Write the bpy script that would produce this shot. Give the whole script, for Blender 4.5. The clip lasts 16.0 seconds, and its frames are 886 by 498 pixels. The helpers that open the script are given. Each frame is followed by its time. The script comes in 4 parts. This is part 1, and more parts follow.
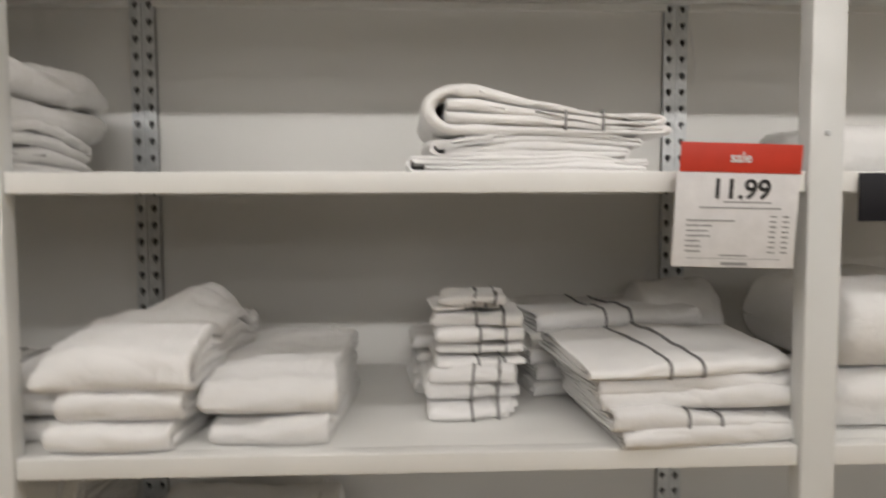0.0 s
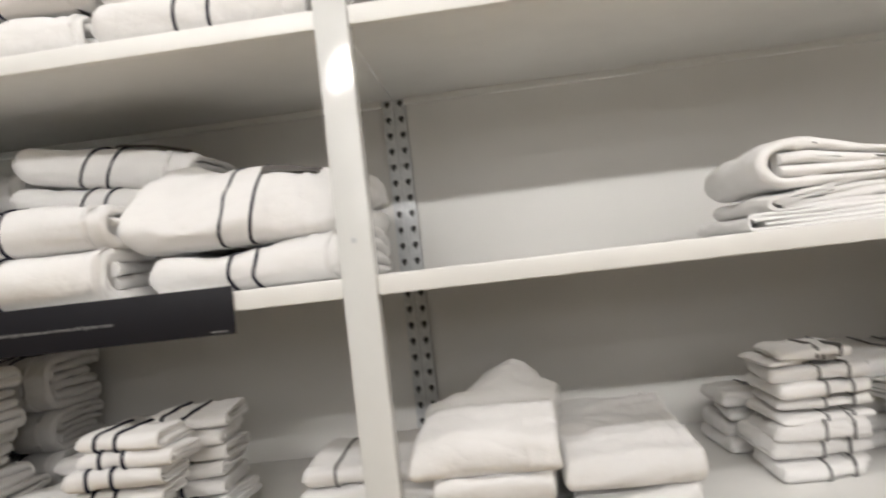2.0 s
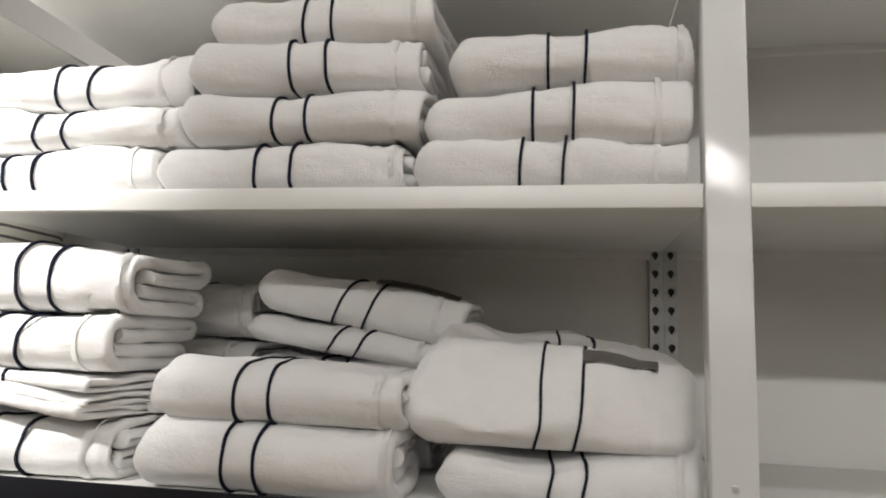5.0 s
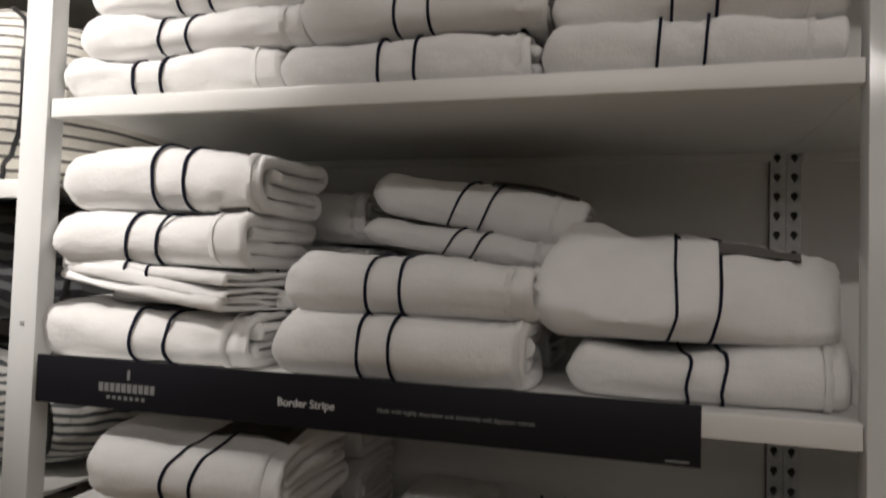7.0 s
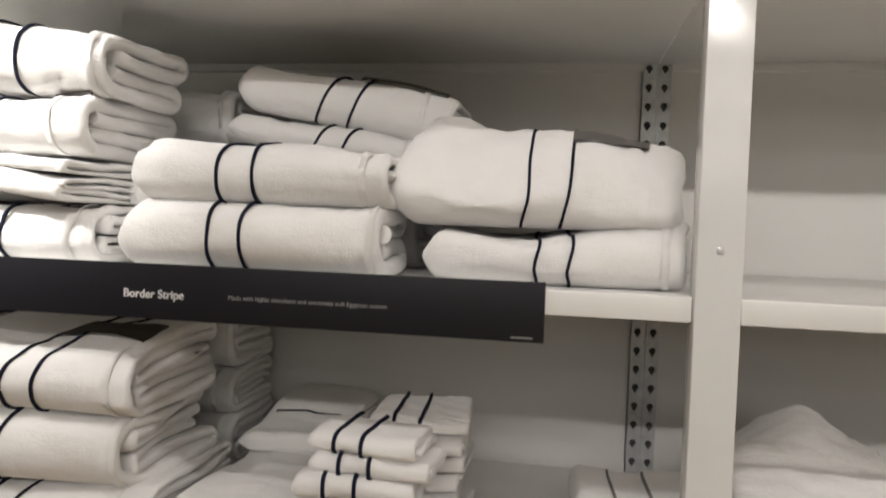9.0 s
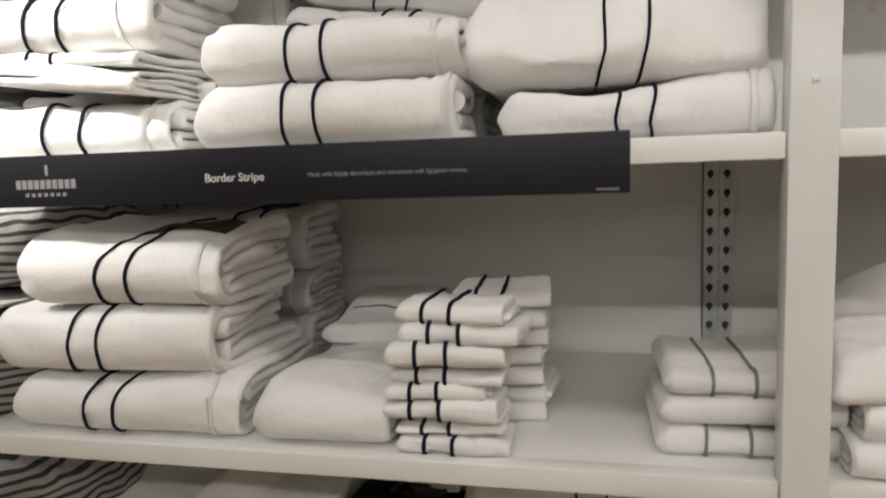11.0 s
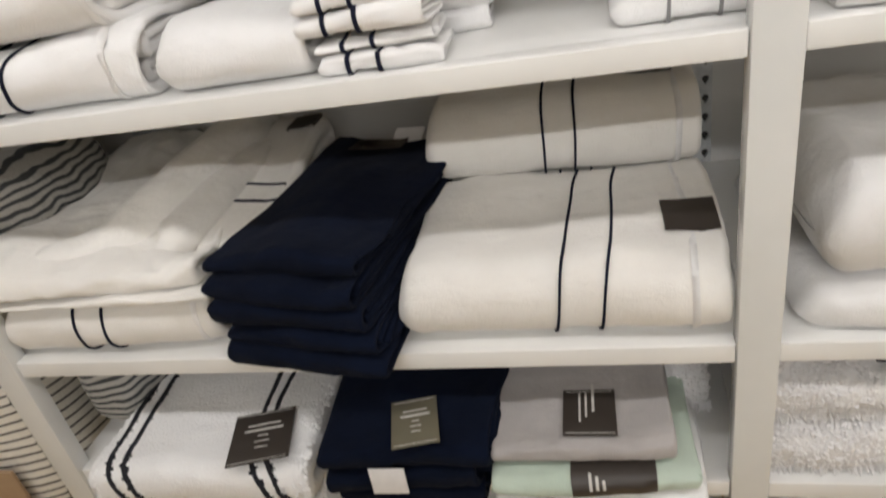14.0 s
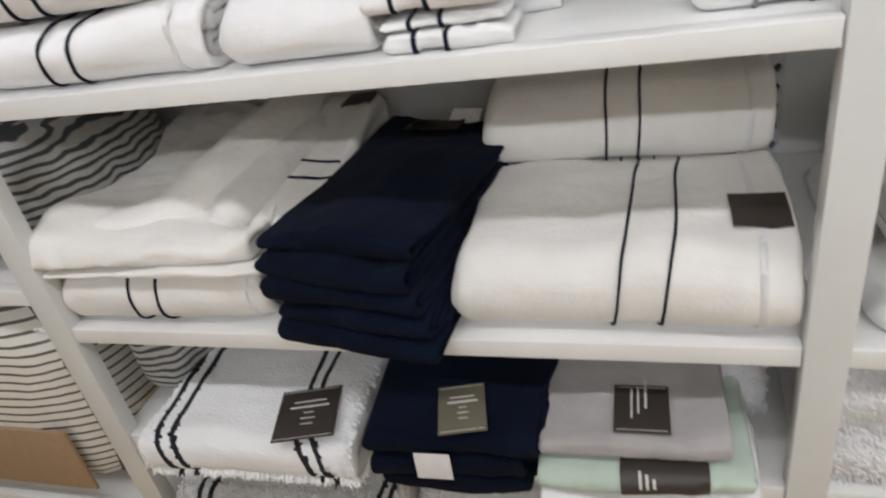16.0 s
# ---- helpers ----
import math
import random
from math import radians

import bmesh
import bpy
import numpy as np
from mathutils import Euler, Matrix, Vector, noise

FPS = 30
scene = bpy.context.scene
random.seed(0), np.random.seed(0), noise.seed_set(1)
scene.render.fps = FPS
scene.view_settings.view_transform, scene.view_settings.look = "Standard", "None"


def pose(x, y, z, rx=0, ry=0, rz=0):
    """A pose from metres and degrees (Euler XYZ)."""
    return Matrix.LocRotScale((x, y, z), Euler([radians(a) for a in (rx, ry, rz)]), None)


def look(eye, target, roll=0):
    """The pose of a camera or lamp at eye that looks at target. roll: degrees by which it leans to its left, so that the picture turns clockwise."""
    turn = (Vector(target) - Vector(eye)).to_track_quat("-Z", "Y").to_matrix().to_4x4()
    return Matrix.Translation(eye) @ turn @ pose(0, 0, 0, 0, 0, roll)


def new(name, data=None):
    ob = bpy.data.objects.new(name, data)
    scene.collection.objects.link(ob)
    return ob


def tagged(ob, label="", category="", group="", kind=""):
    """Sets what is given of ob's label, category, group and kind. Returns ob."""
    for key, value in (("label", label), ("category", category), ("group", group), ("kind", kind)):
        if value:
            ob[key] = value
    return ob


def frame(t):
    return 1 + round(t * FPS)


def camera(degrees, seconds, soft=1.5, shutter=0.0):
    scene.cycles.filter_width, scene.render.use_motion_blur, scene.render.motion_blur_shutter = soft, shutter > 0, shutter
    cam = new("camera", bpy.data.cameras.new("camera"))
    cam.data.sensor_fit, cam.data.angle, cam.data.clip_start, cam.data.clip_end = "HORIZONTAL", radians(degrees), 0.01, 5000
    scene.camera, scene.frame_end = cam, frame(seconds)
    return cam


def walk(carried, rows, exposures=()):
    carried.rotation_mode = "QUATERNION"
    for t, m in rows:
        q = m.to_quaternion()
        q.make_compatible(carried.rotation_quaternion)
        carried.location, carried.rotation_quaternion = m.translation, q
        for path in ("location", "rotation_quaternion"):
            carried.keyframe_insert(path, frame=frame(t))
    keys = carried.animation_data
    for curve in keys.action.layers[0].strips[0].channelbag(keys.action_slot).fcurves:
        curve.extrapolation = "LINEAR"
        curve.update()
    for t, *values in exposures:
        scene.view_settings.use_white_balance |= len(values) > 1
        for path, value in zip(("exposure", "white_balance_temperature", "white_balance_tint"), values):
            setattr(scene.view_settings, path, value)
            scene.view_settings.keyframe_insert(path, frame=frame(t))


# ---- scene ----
cam = camera(66.0, 16.0, soft=1.9, shutter=0.7)
PATH = [
    (0, (-0.001, -0.017, 1.41), (0.083, 1.978, 1.29), -0.2),
    (0.5, (-0.071, -0.019, 1.415), (-0.072, 1.981, 1.392), -3.1),
    (1, (-0.178, -0.034, 1.432), (-0.284, 1.963, 1.406), -3.9),
    (1.5, (-0.284, -0.039, 1.44), (-0.406, 1.957, 1.46), -6.1),
    (2, (-0.386, -0.047, 1.461), (-0.563, 1.944, 1.518), -6.5),
    (2.5, (-0.411, -0.044, 1.511), (-0.759, 1.925, 1.549), -4.8),
    (3, (-0.426, -0.005, 1.556), (-0.976, 1.909, 1.733), -1.6),
    (3.2, (-0.471, 0.019, 1.604), (-1.014, 1.932, 1.814), -0.5),
    (5.5, (-0.833, 0.111, 1.678), (-1.187, 2.061, 1.948), 1.7),
    (6, (-0.851, 0.105, 1.66), (-1.31, 2.035, 1.914), 2.0),
    (6.5, (-0.875, 0.098, 1.642), (-1.421, 2.014, 1.823), 2.0),
    (7, (-0.883, 0.106, 1.615), (-1.437, 2.026, 1.694), 1.8),
    (7.5, (-0.877, 0.109, 1.607), (-1.39, 2.042, 1.605), 1.2),
    (8, (-0.839, 0.119, 1.585), (-1.268, 2.072, 1.581), 1.9),
    (8.5, (-0.81, 0.125, 1.553), (-1.145, 2.096, 1.518), 2.5),
    (9, (-0.802, 0.14, 1.535), (-1.121, 2.114, 1.47), 2.1),
    (9.5, (-0.82, 0.138, 1.514), (-1.211, 2.094, 1.381), 0.5),
    (9.7, (-0.82, 0.135, 1.507), (-1.233, 2.087, 1.358), -0.0),
    (11.8, (-0.866, 0.13, 1.39), (-1.362, 2.039, 1.062), -4.5),
    (12, (-0.853, 0.148, 1.385), (-1.388, 2.039, 1.014), -5.6),
    (12.5, (-0.833, 0.183, 1.345), (-1.392, 2.031, 0.826), -5.6),
    (13, (-0.812, 0.19, 1.314), (-1.351, 1.977, 0.596), -10.1),
    (13.5, (-0.802, 0.199, 1.267), (-1.277, 1.938, 0.4), -9.6),
    (14, (-0.789, 0.22, 1.249), (-1.268, 1.899, 0.273), -11.6),
    (14.5, (-0.795, 0.22, 1.222), (-1.291, 1.836, 0.152), -11.4),
    (15, (-0.818, 0.212, 1.215), (-1.295, 1.773, 0.059), -10.9),
    (15.5, (-0.801, 0.232, 1.227), (-1.327, 1.831, 0.147), -11.9),
    (16, (-0.819, 0.235, 1.251), (-1.405, 1.86, 0.242), -11.1),
]
EXPOSURES = [(0, -0.59, 6580, 10), (2, -0.24, 6480, 10), (3.2, -0.59, 6480, 10), (5.5, -1.34, 6580, 10), (6.5, -1.87, 6730, 12), (7, -2.04, 6730, 13), (7.5, -1.94, 6780, 13), (8, -1.49, 6780, 13), (8.5, -0.75, 6730, 12), (9.7, -0.65, 6680, 10), (12, -0.55, 6670, 10), (12.5, -0.05, 6670, 10), (13, 0.02, 6520, 10), (14, 0.02, 6370, 10), (15, 0.12, 6120, 11), (16, 0.02, 5970, 10)]
walk(cam, [(t, look(eye, target, roll)) for t, eye, target, roll in PATH], EXPOSURES)

# ---- light ----
world = bpy.data.worlds.new("world")
scene.world = world
world.use_nodes = True
world.node_tree.nodes["Background"].inputs[0].default_value = (0.9, 0.92, 1.0, 1)
world.node_tree.nodes["Background"].inputs[1].default_value = 0.15


def area_lamp(name, eye, target, sx, sy, power, colour, spread=180):
    d = bpy.data.lights.new(name, "AREA")
    d.shape, d.size, d.size_y, d.energy, d.color = "RECTANGLE", sx, sy, power, colour
    d.spread = radians(spread)
    ob = new(name, d)
    ob.matrix_world = look(eye, target)
    return ob


def spot_lamp(name, eye, target, angle, power, colour, radius=0.05, blend=0.6):
    d = bpy.data.lights.new(name, "SPOT")
    d.energy, d.color, d.spot_size, d.spot_blend, d.shadow_soft_size = power, colour, radians(angle), blend, radius
    ob = new(name, d)
    ob.matrix_world = look(eye, target)
    return ob


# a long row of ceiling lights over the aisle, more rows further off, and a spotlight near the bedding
WARM = (1.0, 0.968, 0.945)
area_lamp("aisle_light_row", (1.2, -2.7, 3.24), (1.2, 1.0, 2.1), 7.0, 0.10, 34, WARM, 64)
area_lamp("aisle_light_row", (0.8, 0.0, 2.95), (0.8, 0.40, 0), 8.0, 0.12, 56, WARM)
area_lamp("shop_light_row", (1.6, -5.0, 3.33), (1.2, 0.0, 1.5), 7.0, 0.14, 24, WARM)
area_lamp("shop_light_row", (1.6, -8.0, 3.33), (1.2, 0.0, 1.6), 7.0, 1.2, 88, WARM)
spot_lamp("shelf_spotlight", (-2.55, -0.55, 3.2), (-1.90, 1.0, 1.97), 29, 1250, (1.0, 0.98, 0.95), 0.05, 1.0)

# ---- materials ----


def nodes_of(name):
    m = bpy.data.materials.new(name)
    m.use_nodes = True
    return m, m.node_tree.nodes, m.node_tree.links, m.node_tree.nodes["Principled BSDF"]


def noise_node(nodes, links, scale, detail=4.0, coord="Object", rough=0.6):
    tc = nodes.new("ShaderNodeTexCoord")
    n = nodes.new("ShaderNodeTexNoise")
    n.inputs["Scale"].default_value, n.inputs["Detail"].default_value, n.inputs["Roughness"].default_value = scale, detail, rough
    links.new(tc.outputs[coord], n.inputs["Vector"])
    return n


def ramp(nodes, links, src, a, b, lo=0.3, hi=0.7):
    r = nodes.new("ShaderNodeValToRGB")
    r.color_ramp.elements[0].position, r.color_ramp.elements[1].position = lo, hi
    r.color_ramp.elements[0].color, r.color_ramp.elements[1].color = (*a, 1), (*b, 1)
    links.new(src, r.inputs[0])
    return r


def bump(nodes, links, bsdf, heights, strength, distance):
    """Stacks bump from several height outputs."""
    last = None
    for h, s, d in zip(heights, strength, distance):
        b = nodes.new("ShaderNodeBump")
        b.inputs["Strength"].default_value, b.inputs["Distance"].default_value = s, d
        links.new(h, b.inputs["Height"])
        if last:
            links.new(last.outputs[0], b.inputs["Normal"])
        last = b
    links.new(last.outputs[0], bsdf.inputs["Normal"])


def terry(name, a, b, pile=420, depth=0.0013, vary=0.06, sheen=0.25):
    m, n, l, p = nodes_of(name)
    big = noise_node(n, l, 9, 5)
    fine = noise_node(n, l, pile, 2, rough=0.5)
    mid = noise_node(n, l, 60, 3)
    r = ramp(n, l, big.outputs[0], a, b)
    info = n.new("ShaderNodeObjectInfo")
    hsv = n.new("ShaderNodeHueSaturation")
    mp = n.new("ShaderNodeMapRange")
    mp.inputs[3].default_value, mp.inputs[4].default_value = 1 - vary, 1 + vary * 0.4
    l.new(info.outputs["Random"], mp.inputs[0])
    l.new(mp.outputs[0], hsv.inputs["Value"])
    l.new(r.outputs[0], hsv.inputs["Color"])
    l.new(hsv.outputs[0], p.inputs["Base Color"])
    p.inputs["Roughness"].default_value = 0.95
    p.inputs["Specular IOR Level"].default_value = 0.1
    p.inputs["Sheen Weight"].default_value = sheen
    p.inputs["Sheen Roughness"].default_value = 0.6
    tc = n.new("ShaderNodeTexCoord")
    mp2 = n.new("ShaderNodeMapping")
    mp2.inputs["Scale"].default_value = (9.0, 24.0, 24.0)
    l.new(tc.outputs["Object"], mp2.inputs[0])
    wr = n.new("ShaderNodeTexNoise")
    wr.inputs["Scale"].default_value, wr.inputs["Detail"].default_value, wr.inputs["Distortion"].default_value = 1.0, 2.0, 0.25
    l.new(mp2.outputs[0], wr.inputs["Vector"])
    bump(n, l, p, (wr.outputs[0], mid.outputs[0], fine.outputs[0]), (0.40, 0.5, 0.85), (0.010, 0.0035, depth))
    return m


def paint(name, col, rough=0.3, dirt=0.06, orange=0.04):
    m, n, l, p = nodes_of(name)
    big = noise_node(n, l, 4, 6)
    r = ramp(n, l, big.outputs[0], tuple(c * (1 - dirt) for c in col), col, 0.35, 0.6)
    l.new(r.outputs[0], p.inputs["Base Color"])
    rr = n.new("ShaderNodeMapRange")
    rr.inputs[3].default_value, rr.inputs[4].default_value = rough * 0.8, rough * 1.3
    sm = noise_node(n, l, 30, 4)
    l.new(sm.outputs[0], rr.inputs[0])
    l.new(rr.outputs[0], p.inputs["Roughness"])
    fine = noise_node(n, l, 260, 2)
    bump(n, l, p, (fine.outputs[0],), (orange,), (0.001,))
    return m


def plain(name, col, rough=0.6, metal=0.0, spec=0.5):
    m, n, l, p = nodes_of(name)
    big = noise_node(n, l, 40, 4)
    r = ramp(n, l, big.outputs[0], tuple(c * 0.9 for c in col), col)
    l.new(r.outputs[0], p.inputs["Base Color"])
    p.inputs["Roughness"].default_value, p.inputs["Metallic"].default_value = rough, metal
    p.inputs["Specular IOR Level"].default_value = spec
    return m


def galvanised():
    m, n, l, p = nodes_of("galvanised_steel")
    big = noise_node(n, l, 55, 5)
    r = ramp(n, l, big.outputs[0], (0.54, 0.56, 0.57), (0.74, 0.76, 0.77))
    l.new(r.outputs[0], p.inputs["Base Color"])
    p.inputs["Metallic"].default_value, p.inputs["Roughness"].default_value = 0.45, 0.36
    return m


def striped(name, base, dark, period, duty, warp):
    """Woven stripes that bend with the crumpled cloth."""
    m, n, l, p = nodes_of(name)
    tc = n.new("ShaderNodeTexCoord")
    wob = noise_node(n, l, 7, 2)
    add = n.new("ShaderNodeVectorMath")
    add.operation = "MULTIPLY_ADD"
    add.inputs[1].default_value = (warp, warp, warp)
    l.new(wob.outputs["Color"], add.inputs[0])
    l.new(tc.outputs["Object"], add.inputs[2])
    sep = n.new("ShaderNodeSeparateXYZ")
    l.new(add.outputs[0], sep.inputs[0])
    sc = n.new("ShaderNodeMath")
    sc.operation = "DIVIDE"
    sc.inputs[1].default_value = period
    l.new(sep.outputs[2], sc.inputs[0])
    fr = n.new("ShaderNodeMath")
    fr.operation = "FRACT"
    l.new(sc.outputs[0], fr.inputs[0])
    r = ramp(n, l, fr.outputs[0], base, dark, 1 - duty - 0.05, 1 - duty)
    l.new(r.outputs[0], p.inputs["Base Color"])
    p.inputs["Roughness"].default_value = 0.75
    p.inputs["Coat Weight"].default_value, p.inputs["Coat Roughness"].default_value = 0.5, 0.12
    crumple = noise_node(n, l, 22, 5)
    bump(n, l, p, (crumple.outputs[0],), (0.5,), (0.02,))
    return m


def wood_floor():
    m, n, l, p = nodes_of("oak_floor")
    tc = n.new("ShaderNodeTexCoord")
    mp = n.new("ShaderNodeMapping")
    mp.inputs["Scale"].default_value = (2.0, 30.0, 1.0)
    l.new(tc.outputs["Object"], mp.inputs[0])
    g = n.new("ShaderNodeTexNoise")
    g.inputs["Scale"].default_value, g.inputs["Detail"].default_value = 3.0, 6
    l.new(mp.outputs[0], g.inputs["Vector"])
    r = ramp(n, l, g.outputs[0], (0.50, 0.34, 0.13), (0.68, 0.50, 0.22))
    l.new(r.outputs[0], p.inputs["Base Color"])
    p.inputs["Roughness"].default_value = 0.35
    return m


TERRY = terry("white_terry_cotton", (0.83, 0.82, 0.805), (0.90, 0.892, 0.88))
CREAM = terry("cream_terry_cotton", (0.83, 0.803, 0.755), (0.90, 0.878, 0.83))
NAVY = terry("navy_terry_cotton", (0.0020, 0.0040, 0.0120), (0.0044, 0.0080, 0.0220), vary=0.1, sheen=0.016)
HEM = plain("woven_cotton_hem", (0.87, 0.86, 0.845), 0.85, spec=0.1)
GREYT = terry("grey_terry_cotton", (0.40, 0.375, 0.36), (0.50, 0.47, 0.455))
MINT = terry("mint_terry_cotton", (0.50, 0.60, 0.50), (0.60, 0.69, 0.59))
PILE = terry("white_tufted_pile", (0.90, 0.895, 0.885), (0.94, 0.935, 0.93), pile=220, depth=0.0030, vary=0.03)
GPILE = terry("grey_white_tufted_pile", (0.74, 0.725, 0.715), (0.88, 0.87, 0.86), pile=200, depth=0.003, vary=0.03)
DKPILE = plain("black_tufted_pile", (0.015, 0.016, 0.022), 0.95)
# navy stripes whose paling by overexposure and blur is put into the colour
PALESTRIPE = plain("overexposed_navy_stripe", (0.25, 0.245, 0.245), 0.9, spec=0.1)
STRIPE = plain("navy_woven_stripe", (0.012, 0.014, 0.030), 0.9, spec=0.15)
PAINT = paint("white_enamel", (0.78, 0.79, 0.78), 0.07, orange=0.10)
SHELFP = paint("white_shelf_enamel", (0.85, 0.845, 0.82), 0.30)
PANEL = paint("off_white_back_panel", (0.82, 0.81, 0.785), 0.42, 0.015)
STEEL = galvanised()
# shade inside slots and bolt holes as plain colour; also the posts' dark feet
HOLE = plain("slot_shade_and_foot", (0.07, 0.07, 0.07), 0.8)
TAG = plain("dark_brown_card", (0.045, 0.036, 0.030), 0.45)
TAGG = plain("grey_satin_ribbon", (0.13, 0.12, 0.115), 0.4)
PALEINK = plain("pale_ink", (0.62, 0.60, 0.56), 0.6)
BLACKCARD = plain("black_card", (0.010, 0.010, 0.014), 0.5, spec=0.3)
WHITEINK = plain("white_ink", (0.75, 0.75, 0.75), 0.6)
DIMINK = plain("dim_ink", (0.22, 0.22, 0.22), 0.6)
BLACKINK = plain("black_ink", (0.02, 0.02, 0.02), 0.6)
GREYINK = plain("grey_ink", (0.30, 0.30, 0.30), 0.6)
REDCARD = plain("red_card", (0.62, 0.045, 0.02), 0.5)
WHITECARD = plain("white_card", (0.80, 0.79, 0.79), 0.35)
BEDDING = striped("striped_bedding", (0.50, 0.49, 0.46), (0.060, 0.066, 0.070), 0.0165, 0.40, 0.055)
BEDDINGW = striped("wide_striped_bedding", (0.80, 0.77, 0.70), (0.13, 0.12, 0.11), 0.021, 0.24, 0.008)
BEDDARK = striped("dark_patterned_bedding", (0.10, 0.105, 0.11), (0.012, 0.013, 0.018), 0.03, 0.5, 0.09)
CARDBOARD = plain("brown_cardboard", (0.40, 0.27, 0.16), 0.7)
PIPING = plain("black_piping", (0.012, 0.012, 0.014), 0.5)
FLOORM = wood_floor()
WALLM = paint("shop_wall_paint", (0.72, 0.71, 0.69), 0.6)
CEILM = paint("ceiling_paint", (0.80, 0.80, 0.79), 0.8)

# ---- mesh helpers ----


def mesh_of(name, verts, faces, material, smooth=True, angle=85, mats=None):
    me = bpy.data.meshes.new(name)
    me.from_pydata(verts, [], faces)
    for mm in (material if isinstance(material, (list, tuple)) else [material]):
        me.materials.append(mm)
    if mats is not None:
        me.polygons.foreach_set("material_index", mats)
    if smooth:
        me.polygons.foreach_set("use_smooth", [True] * len(me.polygons))
        me.update()
        me.set_sharp_from_angle(angle=radians(angle))
    me.update()
    return me


def thing(name, me, m, label, category, group="", kind=""):
    ob = new(name, me)
    ob.matrix_basis = m
    return tagged(ob, label, category, group, kind)


def child(name, me, parent, label="", m=None):
    ob = new(name, me)
    ob.parent = parent
    if m is not None:
        ob.matrix_basis = m
    if label:
        tagged(ob, label)
    return ob


def boxes(name, rows, material, bevel=0.0015):
    """One mesh of bevelled boxes: rows of x0, x1, y0, y1, z0, z1."""
    bm = bmesh.new()
    for x0, x1, y0, y1, z0, z1 in rows:
        r = bmesh.ops.create_cube(bm, size=1.0, matrix=Matrix.LocRotScale(((x0 + x1) / 2, (y0 + y1) / 2, (z0 + z1) / 2), None, (x1 - x0, y1 - y0, z1 - z0)))
        if bevel:
            es = list({e for v in r["verts"] for e in v.link_edges})
            bmesh.ops.bevel(bm, geom=es, offset=bevel, segments=2, affect="EDGES", profile=0.6)
    me = bpy.data.meshes.new(name)
    bm.to_mesh(me)
    bm.free()
    me.materials.append(material)
    me.polygons.foreach_set("use_smooth", [True] * len(me.polygons))
    me.set_sharp_from_angle(angle=radians(40))
    return me


def letters(name, text, size, material, parent, m, label="", align="CENTER", bold=0.0):
    cu = bpy.data.curves.new(name, "FONT")
    cu.body, cu.size, cu.extrude, cu.align_x = text, size, 0.0004, align
    cu.offset = bold
    tmp = bpy.data.objects.new(name + "_tmp", cu)
    me = bpy.data.meshes.new_from_object(tmp)
    bpy.data.objects.remove(tmp)
    me.materials.clear()
    me.materials.append(material)
    return child(name, me, parent, label, m)


# ---- folded cloth ----


